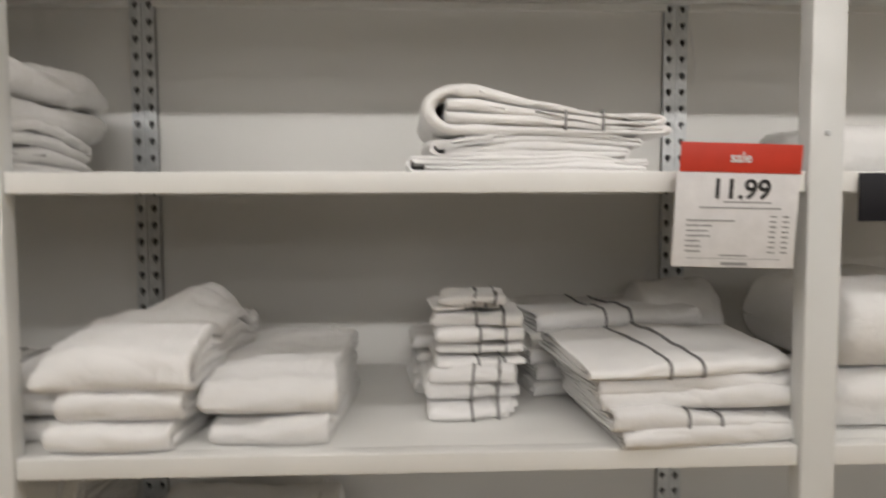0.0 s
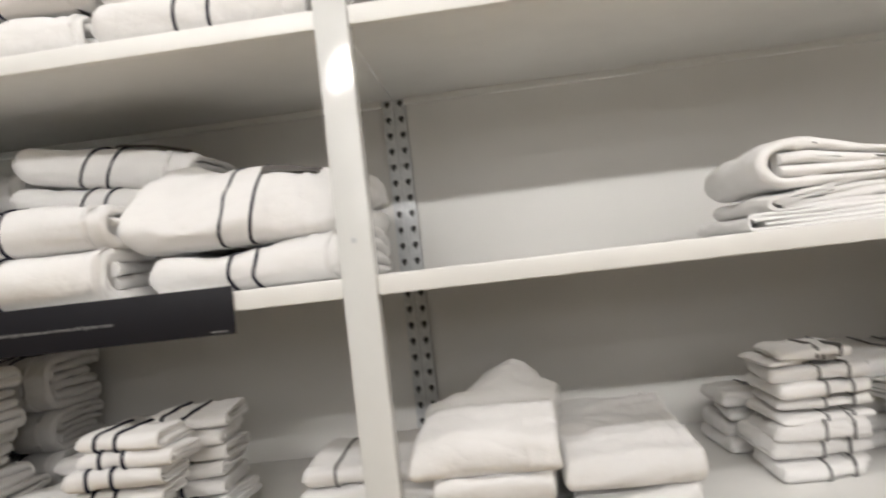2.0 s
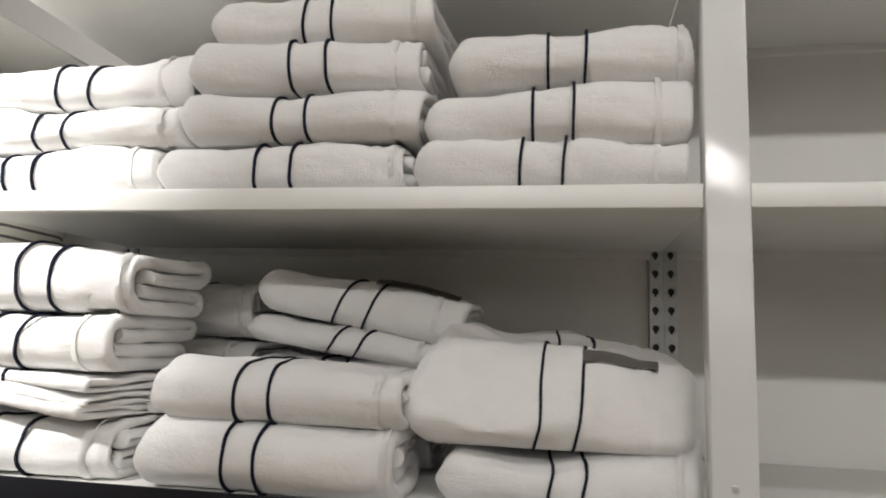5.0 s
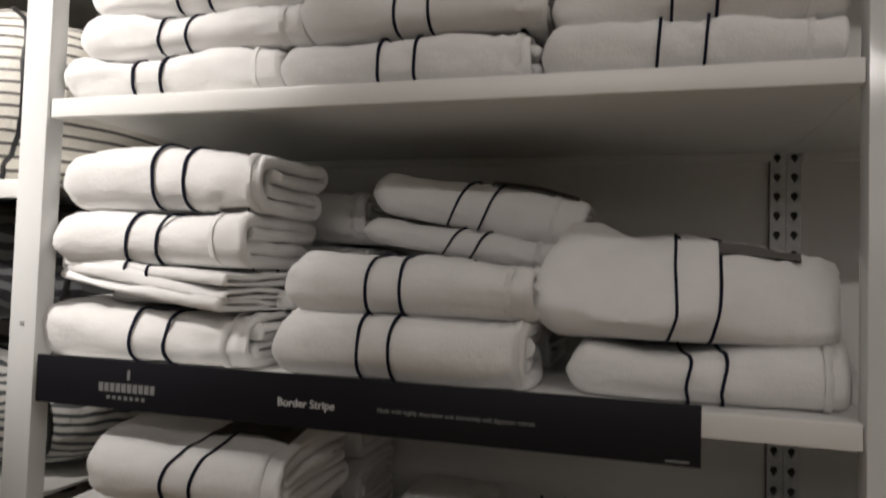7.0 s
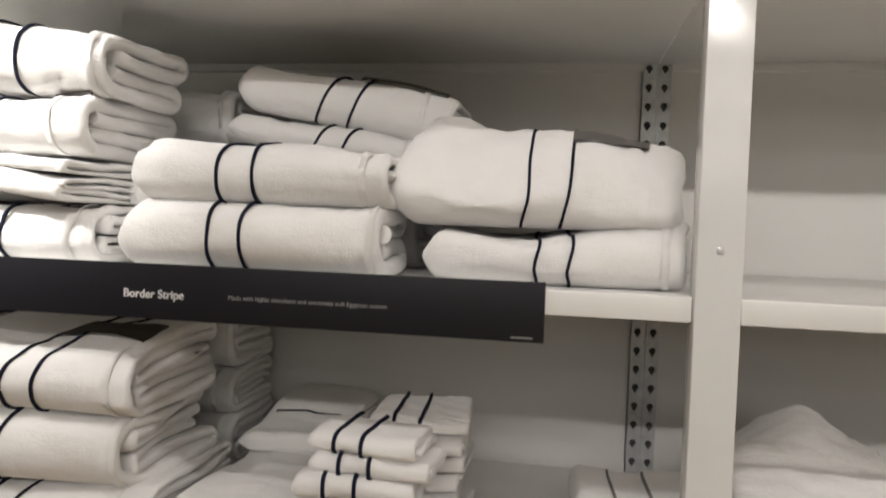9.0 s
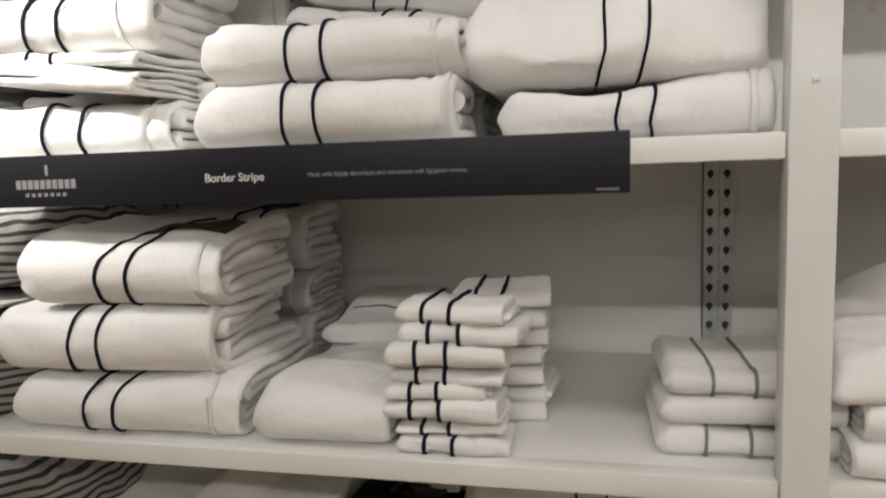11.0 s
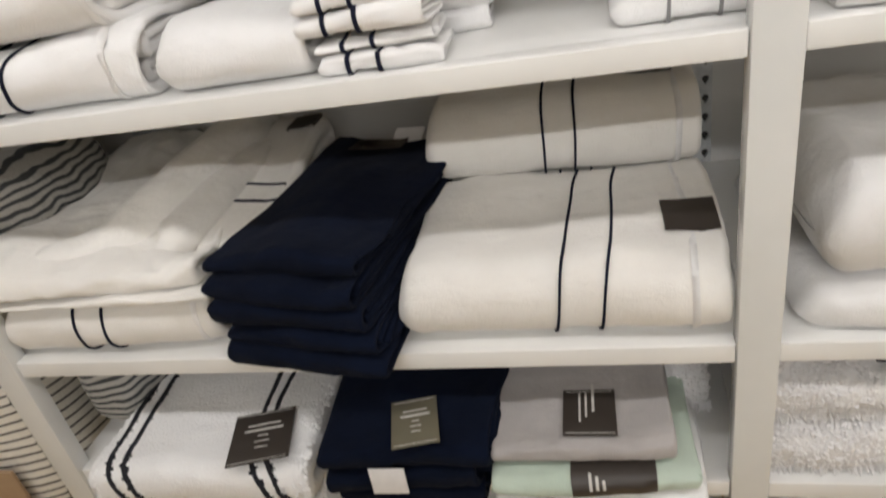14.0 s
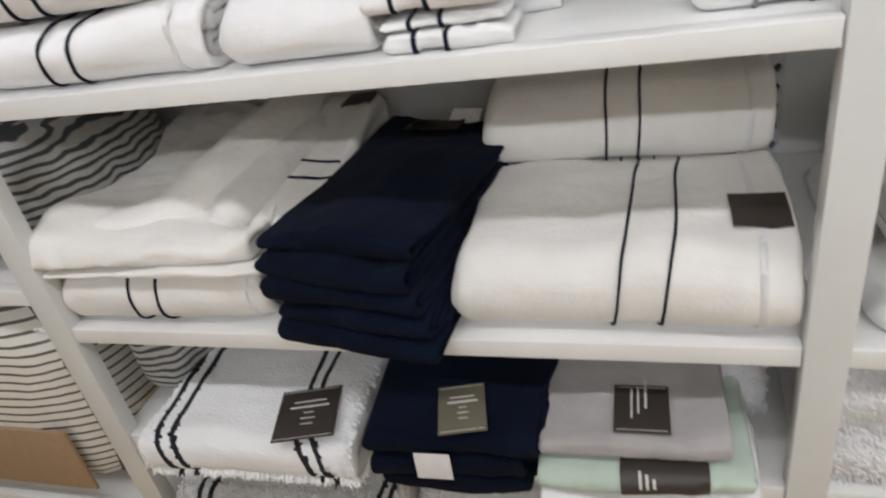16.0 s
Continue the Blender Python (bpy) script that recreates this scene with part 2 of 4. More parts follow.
class Fold:
    """A folded cloth: it turns at the front edge (y = 0), lies back to y = D, and runs from x = -W/2 to W/2."""

    def __init__(self, W, D, H, layers=3, seed=0, lump=0.0055, cap=0.03, rise=0.0, droop=0.0, lean=0.0, square=2.4, ragged=0.006, wedge=0.0, slump=0.0, ridges=(), crease=1.0, band=None, flare=0.0):
        self.W, self.D, self.H, self.n, self.seed, self.lump, self.cap = W, D, H, layers, seed, lump, cap
        self.rise, self.droop, self.lean, self.square, self.ragged, self.wedge, self.slump = rise, droop, lean, square, ragged, wedge, slump
        self.ridges, self.crease, self.band, self.flare = ridges, crease, band, flare
        self.rnd = random.Random(seed * 7 + 3)

    def path(self, off, s, back=0.0):
        """The layer's line at s in 0..1, off metres inside the outer face: y, z and the outward direction."""
        h = max(self.H / 2 - off, 0.0015)
        mid = self.H / 2
        rad = self.H * 0.55
        D = self.D - back
        if s < 0.3:
            return D + (off + rad - D) * s / 0.3, mid - h, 0.0, -1.0
        if s > 0.7:
            return off + rad + (D - off - rad) * (s - 0.7) / 0.3, mid + h, 0.0, 1.0
        a = (s - 0.3) / 0.4 * math.pi - math.pi / 2
        c, si = math.cos(a), math.sin(a)
        e = 2.0 / self.square
        return off + rad - rad * abs(c) ** e, mid + h * math.copysign(abs(si) ** e, si), -c, si

    def place(self, x, y, z, ny, nz, out=0.0, layer=0):
        """Rounds the ends, then adds the cloth's own unevenness."""
        W, H = self.W, self.H
        if self.band and layer == 0:
            a, b = self.band
            if a < x < b:
                out -= 0.0028 * min(1.0, min(x - a, b - x) / 0.006 + 0.35)
        y, z = y + ny * out, z + nz * out
        if self.cap and x < -W / 2 + self.cap:
            u = max((x + W / 2) / self.cap, 0.0)
            f = max(math.sqrt(max(1 - (1 - u) ** 2, 0)), 0.12)
            z = H / 2 * (0.75 + 0.25 * f) + (z - H / 2) * f
            y = y + (1 - f) * self.cap * 0.8 * (1 if y < self.D / 2 else -0.3)
        end = max(0.0, 1 - (W / 2 - x) / 0.075)
        t = min(max(z / H, 0), 1.2)
        g = min(max(y / self.D, 0), 1.2)
        q = Vector((x * 6 + self.seed * 3.1, y * 6, z * 9 + self.seed))
        n1 = noise.noise_vector(q)
        n2 = noise.noise_vector(q * 4.3)
        n0 = noise.noise_vector(q * 0.45)
        # long shallow creases that run across the fold
        cr = noise.noise(Vector((x * 9 + self.seed * 1.7, y * 30 + x * 12, z * 34 + x * 9)))
        k = self.lump * 1.15
        low = min(1.0, t * 2.2)
        push = -(self.crease if layer >= 0 else 0.0) * 0.0040 * max(0.0, 1 - abs(cr) * 4.5) * max(0.0, 0.5 + 1.6 * n1.x) + k * 0.45 * n2.z
        z += low * (k * 1.6 * n1.z * (0.5 + t) + push * nz)
        z += low * k * 1.2 * n0.z * t
        y += k * 1.5 * n1.y + k * 1.6 * n0.y + push * ny
        x += k * 0.8 * n1.x * (0.4 + t)
        if end > 0:
            w = Vector((self.seed, y * 9, z * 8))
            e = end * end
            z += low * e * 0.008 * noise.noise(w)
            y += e * (0.009 * noise.noise(w * 1.5 + Vector((5, 0, 0))) + (0.008 if g < 0.15 else 0))
        hem = 0.0
        if layer <= 0 and x > W / 2 - 0.085:
            bend = 0.012 * (2 * t - 1) ** 2 + 0.006 * n1.x
            for at, deep, wide in ((0.014, 0.0045, 0.0034), (0.034, 0.0050, 0.0042), (0.056, 0.0035, 0.0055)):
                u = (x - (W / 2 - at - bend)) / wide
                hem += deep * math.exp(-u * u) * (0.5 + abs(n2.y) * 1.5)
        z -= hem * max(nz, 0)
        y += hem * max(-ny, 0)
        if self.flare and x > 0:
            x += self.flare * (2 * x / W) ** 2 * math.sin(min(g, 1.0) * 2.4)
        z += self.rise * t * g * g * (3 - 2 * min(g, 1)) + self.wedge * t * x / W
        z -= self.droop * t * (2 * x / W) ** 2
        z -= self.slump * t * max(0.0, 0.35 - g) / 0.35
        y += self.lean * t
        for ax, ay, bx, by, wd, hh in self.ridges:
            dx, dy = bx - ax, by - ay
            u = min(max(((x - ax) * dx + (y - ay) * dy) / (dx * dx + dy * dy), 0), 1)
            d2 = (x - ax - u * dx) ** 2 + (y - ay - u * dy) ** 2
            z += t * hh * math.exp(-d2 / wd ** 2)
        return (x, y, max(z, 0.0004))

    def section(self):
        """The folded cloth's middle line from one inner end, round the back, the front and the back again, as y, z, inner."""
        H, m = self.H, 4 if self.n == 2 else 6
        t = H / m
        rnd = self.rnd
        front = t / 2 + H * 0.55
        fine = 42 if self.ridges else 16

        def half(up):
            """From the outer layer's back end inwards."""
            out = []
            back = self.D - t - rnd.uniform(0, 0.026)
            level, away = t / 2, True
            for k in range(m // 2 - 1):
                turn = back - k * 0.006 if away else H * 0.40 + rnd.uniform(0, 0.014)
                if k:
                    last = out[-1][0]
                    out += [(last + (turn - last) * i / 6, level) for i in range(1, 6)]
                sgn = 1 if away else -1
                out += [(turn + sgn * t / 2 * math.sin(i / 6 * math.pi), level + t / 2 - t / 2 * math.cos(i / 6 * math.pi)) for i in range(7)]
                level, away = level + t, not away
            last = out[-1][0]
            end = H * 0.42 + rnd.uniform(0, 0.02) if not away else self.D - t - rnd.uniform(0.01, 0.04)
            out += [(last + (end - last) * i / 7, level) for i in range(1, 8)]
            return [(y, H - z if up else z) for y, z in out]
        low, high = half(False), half(True)
        pts = [(y, z, 1) for y, z in reversed(low)]
        lo, hi = low[0][0], high[0][0]
        pts += [(lo + (front - lo) * i / 9, t / 2, 0) for i in range(1, 9)]
        pts += [(*self.path(t / 2, 0.3 + 0.4 * i / 18)[:2], 0) for i in range(19)]
        pts += [(front + (hi - front) * i / fine, H - t / 2, 0) for i in range(1, fine)]
        pts += [(y, z, 0 if i < 3 else 1) for i, (y, z) in enumerate(high)]
        return pts

    def sheet(self):
        """The cloth's mesh: one thick sheet, folded to four or six layers, or a single fold."""
        return self.folded() if self.n > 1 else self.single()

    def folded(self):
        pts = self.section()
        h = self.H / (8 if self.n == 2 else 12) * 1.03
        count = len(pts)
        side = []
        for i in range(count):
            p, q = pts[max(i - 1, 0)], pts[min(i + 1, count - 1)]
            dy, dz = q[0] - p[0], q[1] - p[1]
            d = math.hypot(dy, dz) or 1.0
            side.append((-dz / d, dy / d))
        run, arc = 0.0, []
        for i in range(count):
            run += math.hypot(pts[i][0] - pts[i - 1][0], pts[i][1] - pts[i - 1][1]) if i else 0.0
            arc.append(run)
        r = h * 1.15
        left, right = -self.W / 2, self.W / 2
        steps = (0.30, 0.62, 0.86, 0.97, 1.0)
        if self.cap:
            xs = [(left + self.cap * (1 - math.cos(i / 6 * math.pi / 2)), 1.0) for i in range(6)]
            x1 = left + self.cap
        else:
            xs = [(left + r * (1 - u), math.sqrt(1 - u * u)) for u in reversed(steps)]
            x1 = left + r
        m = max(int((right - r - x1) / (0.011 if not self.ridges else 0.008)), 4)
        xs += [(x1 + (right - r - x1) * i / m, 1.0) for i in range(m + 1)]
        xs += [(right - r * (1 - u), math.sqrt(1 - u * u)) for u in steps]
        if self.band:
            for bx in self.band:
                xs += [(bx - 0.001, 1.0), (bx + 0.001, 1.0), (bx + (0.006 if bx == self.band[0] else -0.006), 1.0)]
            xs.sort()
        V, F = [], []
        for x, f in xs:
            e = max(0.0, 1 - (right - x) / 0.05)
            rows = []
            for sgn in (1, -1):
                for i in range(count):
                    y, z, inner = pts[i]
                    ny, nz = side[i]
                    ny, nz = ny * sgn, nz * sgn
                    shift = e * self.ragged * (1.3 * noise.noise(Vector((arc[i] * 5.5, self.seed * 2.3, 0))) - 0.25)
                    rows.append(self.place(x + shift, y, z, ny, nz, h * f, 1 if inner or sgn < 0 else 0))
            V += rows[:count] + rows[count:][::-1]
        w = 2 * count
        for i in range(len(xs) - 1):
            for j in range(w):
                j2 = (j + 1) % w
                F.append((i * w + j, i * w + j2, (i + 1) * w + j2, (i + 1) * w + j))
        for i, flip in ((0, True), (len(xs) - 1, False)):
            b = i * w
            for j in range(count - 1):
                q = (b + j, b + j + 1, b + w - 2 - j, b + w - 1 - j)
                F.append(q[::-1] if flip else q)
        return V, F

    def single(self):
        t = self.H / 2
        fine = 3 if self.ridges else 1
        ss = [i / 8 * 0.3 for i in range(8)] + [0.3 + i / 16 * 0.4 for i in range(16)] + [0.7 + i / (18 * fine) * 0.3 for i in range(18 * fine + 1)]
        V, F = [], []
        th = t * 0.92
        back = self.rnd.uniform(0, 0.012)
        xr = self.W / 2
        xs, x1 = [], -self.W / 2 + self.rnd.uniform(0, self.ragged)
        if self.cap:
            xs = [-self.W / 2 + self.cap * (1 - math.cos(i / 6 * math.pi / 2)) for i in range(6)]
            x1 = -self.W / 2 + self.cap
        r = min(th * 0.5, 0.028)
        m = max(int((xr - r - x1) / (0.011 / fine ** 0.3)), 4)
        xs += [x1 + (xr - r - x1) * i / m for i in range(m + 1)] + [xr - r * 0.7, xr - r * 0.4, xr - r * 0.12, xr]
        if self.band:
            for bx in self.band:
                xs += [bx - 0.001, bx + 0.001, bx + (0.006 if bx == self.band[0] else -0.006)]
            xs.sort()
        ns = len(ss)
        for x in xs:
            u = min(max(0.0, (x - (xr - r)) / r), 1.0)
            tuck = th / 2 * (1 - math.sqrt(max(0.0, 1 - u * u))) * 0.95
            V += [self.place(x, *self.path(0, s, back), -tuck, 0) for s in ss]
            V += [self.place(x, *self.path(th, s, back), tuck, 0) for s in reversed(ss)]
        w = 2 * ns
        for i in range(len(xs) - 1):
            for j in range(w):
                j2 = (j + 1) % w
                F.append((i * w + j, i * w + j2, (i + 1) * w + j2, (i + 1) * w + j))
        for i, flip in ((0, True), (len(xs) - 1, False)):
            b = i * w
            for j in range(ns - 1):
                q = (b + j, b + j + 1, b + w - 2 - j, b + w - 1 - j)
                F.append(q[::-1] if flip else q)
        return V, F

    def ribbon(self, x0, x1, s0, s1, out=0.0024, back=0.012, slant=0.0, kink=0.0):
        """A band that lies on the outer face."""
        V, F = [], []
        m = max(int((s1 - s0) * 90), 6)
        c = max(int((x1 - x0) / 0.02), 1)
        for i in range(m + 1):
            s = s0 + (s1 - s0) * i / m
            y, z, ny, nz = self.path(0, s, back)
            dx = slant * (s - 0.5) + kink * math.sin(s * 23 + self.seed) * max(0, 1 - abs(s - 0.45) * 6)
            xs = [x0 + dx] + [x0 + (x1 - x0) * j / c + dx for j in range(c + 1)] + [x1 + dx]
            for j, x in enumerate(xs):
                V.append(self.place(x, y, z, ny, nz, -0.001 if j in (0, len(xs) - 1) else out, -1))
        w = c + 3
        for i in range(m):
            for j in range(w - 1):
                F.append((i * w + j, i * w + j + 1, (i + 1) * w + j + 1, (i + 1) * w + j))
        return V, F


def towel(name, x, y, z, fold, label, category="towel", stripes=(), cloth=None, yaw=0, tilt=0, roll=0, group="", stripe_mat=None, sw=0.0039, slant=0.0, kink=0.0, tag=None, cross=()):
    """A folded towel whose front edge's middle stands at x, y, z. tag: x0, x1, s0, s1, material, label."""
    m = pose(x, y, z, roll, tilt, yaw)
    if len(stripes) == 2 and abs(slant) < 0.02 and not kink:
        fold.band = (stripes[0] + sw / 2, stripes[1] - sw / 2)
    V, F = fold.sheet()
    ob = thing(name, mesh_of(name, V, F, cloth or TERRY), m, label, category, group)
    for sx in stripes:
        child("stripe", mesh_of("stripe", *fold.ribbon(sx - sw / 2, sx + sw / 2, 0.23, 0.985, slant=slant, kink=kink), stripe_mat or STRIPE), ob, "navy woven border stripe")
    if category == "towel" and fold.n > 1 and fold.W > 0.3 and fold.cap:
        hem = fold.W / 2 - 0.030 - 0.012 * (fold.seed % 3)
        child("hem_band", mesh_of("hem_band", *fold.ribbon(hem, hem + 0.009, 0.2, 0.985, out=0.0012), HEM), ob, "flat woven white hem")
    for s in cross:
        child("stripe", mesh_of("stripe", *fold.ribbon(-fold.W / 2 + 0.03, fold.W / 2 - 0.012, s, s + 0.006), STRIPE), ob, "navy woven border stripe")
    if tag:
        x0, x1, s0, s1, mt, lb = tag
        child("label_tag", mesh_of("label_tag", *fold.ribbon(x0, x1, s0, s1, out=0.0035), mt), ob, lb)
    return ob


def soft_roll(name, pts, radii, parent, material, seed, label, squash=0.82):
    """A soft rounded roll of cloth along a line of points."""
    line, rr = [], []
    P = [Vector(p) for p in pts]
    for i in range(len(P) - 1):
        p0, p1, p2, p3 = P[max(i - 1, 0)], P[i], P[i + 1], P[min(i + 2, len(P) - 1)]
        for k in range(8):
            u = k / 8
            line.append(0.5 * (2 * p1 + (p2 - p0) * u + (2 * p0 - 5 * p1 + 4 * p2 - p3) * u * u + (3 * p1 - p0 - 3 * p2 + p3) * u ** 3))
            rr.append(radii[i] + (radii[i + 1] - radii[i]) * (u * u * (3 - 2 * u)))
    line.append(P[-1])
    rr.append(radii[-1])
    first, last = line[0] - (line[1] - line[0]).normalized() * rr[0] * 0.5, line[-1] + (line[-1] - line[-2]).normalized() * rr[-1] * 0.6
    line, rr = [first] + line + [last], [rr[0] * 0.4] + rr + [rr[-1] * 0.4]
    V, F, w = [], [], 28
    for i, c in enumerate(line):
        d = (line[min(i + 1, len(line) - 1)] - line[max(i - 1, 0)]).normalized()
        a = d.cross(Vector((0, 0, 1))).normalized()
        b = a.cross(d)
        for k in range(w):
            an = 2 * math.pi * k / w
            q = c + (a * math.cos(an) + b * math.sin(an) * squash) * rr[i]
            n = noise.noise_vector(q * 11 + Vector((seed, 0, 0))) * 0.006 + noise.noise_vector(q * 34 + Vector((0, seed, 0))) * 0.0022
            V.append(tuple(q + n))
    for i in range(len(line) - 1):
        for k in range(w):
            k2 = (k + 1) % w
            F.append((i * w + k, i * w + k2, (i + 1) * w + k2, (i + 1) * w + k))
    F += [tuple(range(w))[::-1], tuple((len(line) - 1) * w + k for k in range(w))]
    return child(name, mesh_of(name, V, F, material), parent, label)


def tufts(fold, count, seed, length, bands=(), cross=(), slant=0.0, shaggy=False):
    """Small bent tufts over the outer face of a folded mat; those inside the bands are black."""
    rnd = random.Random(seed)
    V, F, M = [], [], []
    for _ in range(count):
        x = rnd.uniform(-fold.W / 2, fold.W / 2)
        edge = rnd.random() < 0.45
        s = rnd.uniform(0.28, 0.40) if edge else rnd.uniform(0.4, 0.99)
        if not shaggy and not edge and abs(x) < fold.W / 2 - 0.03 and not any(abs(x - slant * (s - 0.5) - bx) < 0.008 for bx in bands):
            continue
        y, z, ny, nz = fold.path(0, s)
        p = Vector(fold.place(x, y, z, ny, nz))
        n = Vector((rnd.uniform(-0.4, 0.4), ny + rnd.uniform(-0.4, 0.4) - 0.2, nz + rnd.uniform(-0.4, 0.4))).normalized()
        if x > fold.W / 2 - 0.01:
            n.x += 0.6
        if x < -fold.W / 2 + 0.015:
            n.x -= 0.9
        a = n.orthogonal().normalized()
        b = n.cross(a)
        L = length * rnd.uniform(0.5, 1.2) * (1.8 if edge else 0.55 if shaggy else 0.22)
        if edge:
            n = (n + Vector((0, -0.3, -0.5))).normalized()
        r = length * (rnd.uniform(0.35, 0.6) if edge else rnd.uniform(0.45, 0.75))
        side = Vector((rnd.uniform(-1, 1), rnd.uniform(-1, 0.2), rnd.uniform(-0.9, 0.0))) * L * 0.6
        base = len(V)
        for h, rr in ((-0.2, r), (0.6, r * 0.9)):
            c = p + n * L * h + side * max(h, 0) ** 2
            for k in range(4):
                an = k * math.pi / 2 + base
                V.append(tuple(c + (a * math.cos(an) + b * math.sin(an)) * rr))
        V.append(tuple(p + n * L + side))
        for k in range(4):
            k2 = (k + 1) % 4
            F.append((base + k, base + k2, base + 4 + k2, base + 4 + k))
            F.append((base + 4 + k, base + 4 + k2, base + 8))
        xb = x - slant * (s - 0.5)
        dark = any(abs(xb - bx + 0.0025 * math.sin(s * 90)) < 0.0048 for bx in bands) or any(abs(s - cs) < 0.005 and bx0 < xb < bx1 for cs, bx0, bx1 in cross)
        M += [1 if dark else 0] * 8
    return V, F, M


def bath_mat(x, y, z, fold, label, seed, count, bands=(), cross=(), cloth=None, yaw=0, length=0.0062, group="bath mats", slant=0.0):
    m = pose(x, y, z, 0, 0, yaw)
    V, F = fold.sheet()
    ob = thing("bath_mat", mesh_of("bath_mat", V, F, cloth or PILE), m, label, "bath mat", group)
    V, F, M = tufts(fold, count, seed, length, bands, cross, slant, cloth is not None)
    tagged(child("tufted_pile", mesh_of("tufted_pile", V, F, [cloth or PILE, DKPILE], True, 60, M), ob), kind="stuff")
    for cs, bx0, bx1 in cross:
        child("border_line", mesh_of("border_line", *fold.ribbon(bx0, bx1, cs - 0.005, cs + 0.005, out=0.003, slant=slant), DKPILE), ob, "black tufted border line")
    for bx in bands:
        child("border_line", mesh_of("border_line", *fold.ribbon(bx - 0.004, bx + 0.004, 0.3, 0.95, out=0.002, slant=slant), DKPILE), ob, "black tufted border line")
    return ob

# ---- structure ----
Y_FRONT, Y_BACK = 0.980, 1.583
POSTS = (-3.05, -1.83, -0.61, 0.61, 1.83)
LEVELS = (0.100, 0.368, 0.632, 1.046, 1.463, 1.882, 2.310)

tagged(new("floor", boxes("floor", [(-6, 5.5, -10.0, 2.2, -0.05, 0)], FLOORM, 0)), kind="structure")
# unseen ceiling and walls, added to close the shop and bounce light as fill
tagged(new("ceiling", boxes("ceiling", [(-6, 5.5, -10.0, 2.2, 3.4, 3.45)], CEILM, 0)), kind="structure")
tagged(new("wall_north", boxes("wall_north", [(-6, 5.5, 1.66, 1.76, 0, 3.4)], WALLM, 0)), kind="structure")
tagged(new("wall_south", boxes("wall_south", [(-6, 5.5, -10.0, -9.9, 0, 3.4)], WALLM, 0)), kind="structure")
tagged(new("wall_east", boxes("wall_east", [(5.4, 5.5, -9.9, 1.66, 0, 3.4)], WALLM, 0)), kind="structure")
tagged(new("wall_west", boxes("wall_west", [(-6, -5.9, -9.9, 1.66, 0, 3.4)], WALLM, 0)), kind="structure")


def keyhole_strip(x0, x1, xc, y, z0, z1):
    """A steel strip with a keyhole at every 38.1 mm, sunk to a face coloured dark for the shade inside."""
    V, F, M = [], [], []
    pitch = 0.0381
    count = int((z1 - z0) / pitch)
    deep = 0.007
    angles = sorted([i * math.pi / 8 for i in range(16)])
    for i in range(count):
        za, zb = z0 + i * pitch, z0 + (i + 1) * pitch
        zc = (za + zb) / 2 + 0.002
        base = len(V)
        for a in angles:
            c, s = math.cos(a), math.sin(a)
            r = 0.0066 if s > -0.35 else 0.0070 + 0.0075 * max(0.0, -s - 0.35)
            hx, hz = c * r * (1.0 if s > -0.5 else 0.5), s * r
            k = min(((x1 - xc) if c > 0 else (xc - x0)) / max(abs(c), 1e-6), ((zb - zc) if s > 0 else (zc - za)) / max(abs(s), 1e-6))
            V.append((xc + c * k, y, zc + s * k))
            V.append((xc + hx, y, zc + hz))
            V.append((xc + hx, y + deep, zc + hz))
        n = len(angles)
        for j in range(n):
            a, b = base + 3 * j, base + 3 * ((j + 1) % n)
            F += [(a, b, b + 1, a + 1), (a + 1, b + 1, b + 2, a + 2)]
            M += [0, 0]
        # corner fillers keep the strip whole
        for cx, cz in ((x1, zb), (x0, zb), (x0, za), (x1, za)):
            near = sorted(range(n), key=lambda j: abs(V[base + 3 * j][0] - cx) + abs(V[base + 3 * j][2] - cz))[:2]
            V.append((cx, y, cz))
            F.append((base + 3 * near[0], base + 3 * near[1], len(V) - 1))
            M.append(0)
        F.append(tuple(base + 3 * j + 2 for j in range(n)))
        M.append(1)
    b = len(V)
    zt = z0 + count * pitch
    V += [(x0, y, z0), (x0, y + deep + 0.004, z0), (x0, y + deep + 0.004, zt), (x0, y, zt), (x1, y, z0), (x1, y + deep + 0.004, z0), (x1, y + deep + 0.004, zt), (x1, y, zt)]
    F += [(b, b + 1, b + 2, b + 3), (b + 4, b + 7, b + 6, b + 5)]
    M += [0, 0]
    return V, F, M


for px in POSTS:
    post = thing("front_post", boxes("front_post", [(-0.0265, 0.0265, 0, 0.034, 0, 2.75)], PAINT, 0.003), pose(px, 0.974, 0),
                 "glossy white enamelled steel shelving post on the floor", "shelf post", "shelving posts")
    child("foot", boxes("foot", [(-0.030, 0.030, -0.004, 0.044, 0.0, 0.006)], HOLE, 0.001), post)
    child("bolt", boxes("bolt", [(-0.004, 0.004, -0.0015, 0.001, 1.515, 1.523)], STEEL, 0.001), post)
    std = new("slotted_standard")
    std.location = (px, Y_BACK - 0.012, 0)
    tagged(std, "galvanised steel standard with two columns of keyhole slots", "shelf standard", "slotted standards")
    for sx in (-1, 1):
        x0, x1 = sorted((sx * 0.0015, sx * 0.0275))
        V, F, M = keyhole_strip(x0, x1, sx * 0.0155, 0.0, 0.02, 2.7)
        child("slotted_strip", mesh_of("slotted_strip", V, F, [STEEL, HOLE], False, mats=M), std)
    child("seam", boxes("seam", [(-0.0012, 0.0012, 0.002, 0.010, 0.02, 2.7)], STEEL, 0), std)

for i in range(4):
    x0, x1 = POSTS[i] + 0.029, POSTS[i + 1] - 0.029
    pn = new("back_panel", boxes("back_panel", [(x0, x1, Y_BACK, Y_BACK + 0.02, 0.02, 2.72)], PANEL, 0.001))
    tagged(pn, kind="structure")


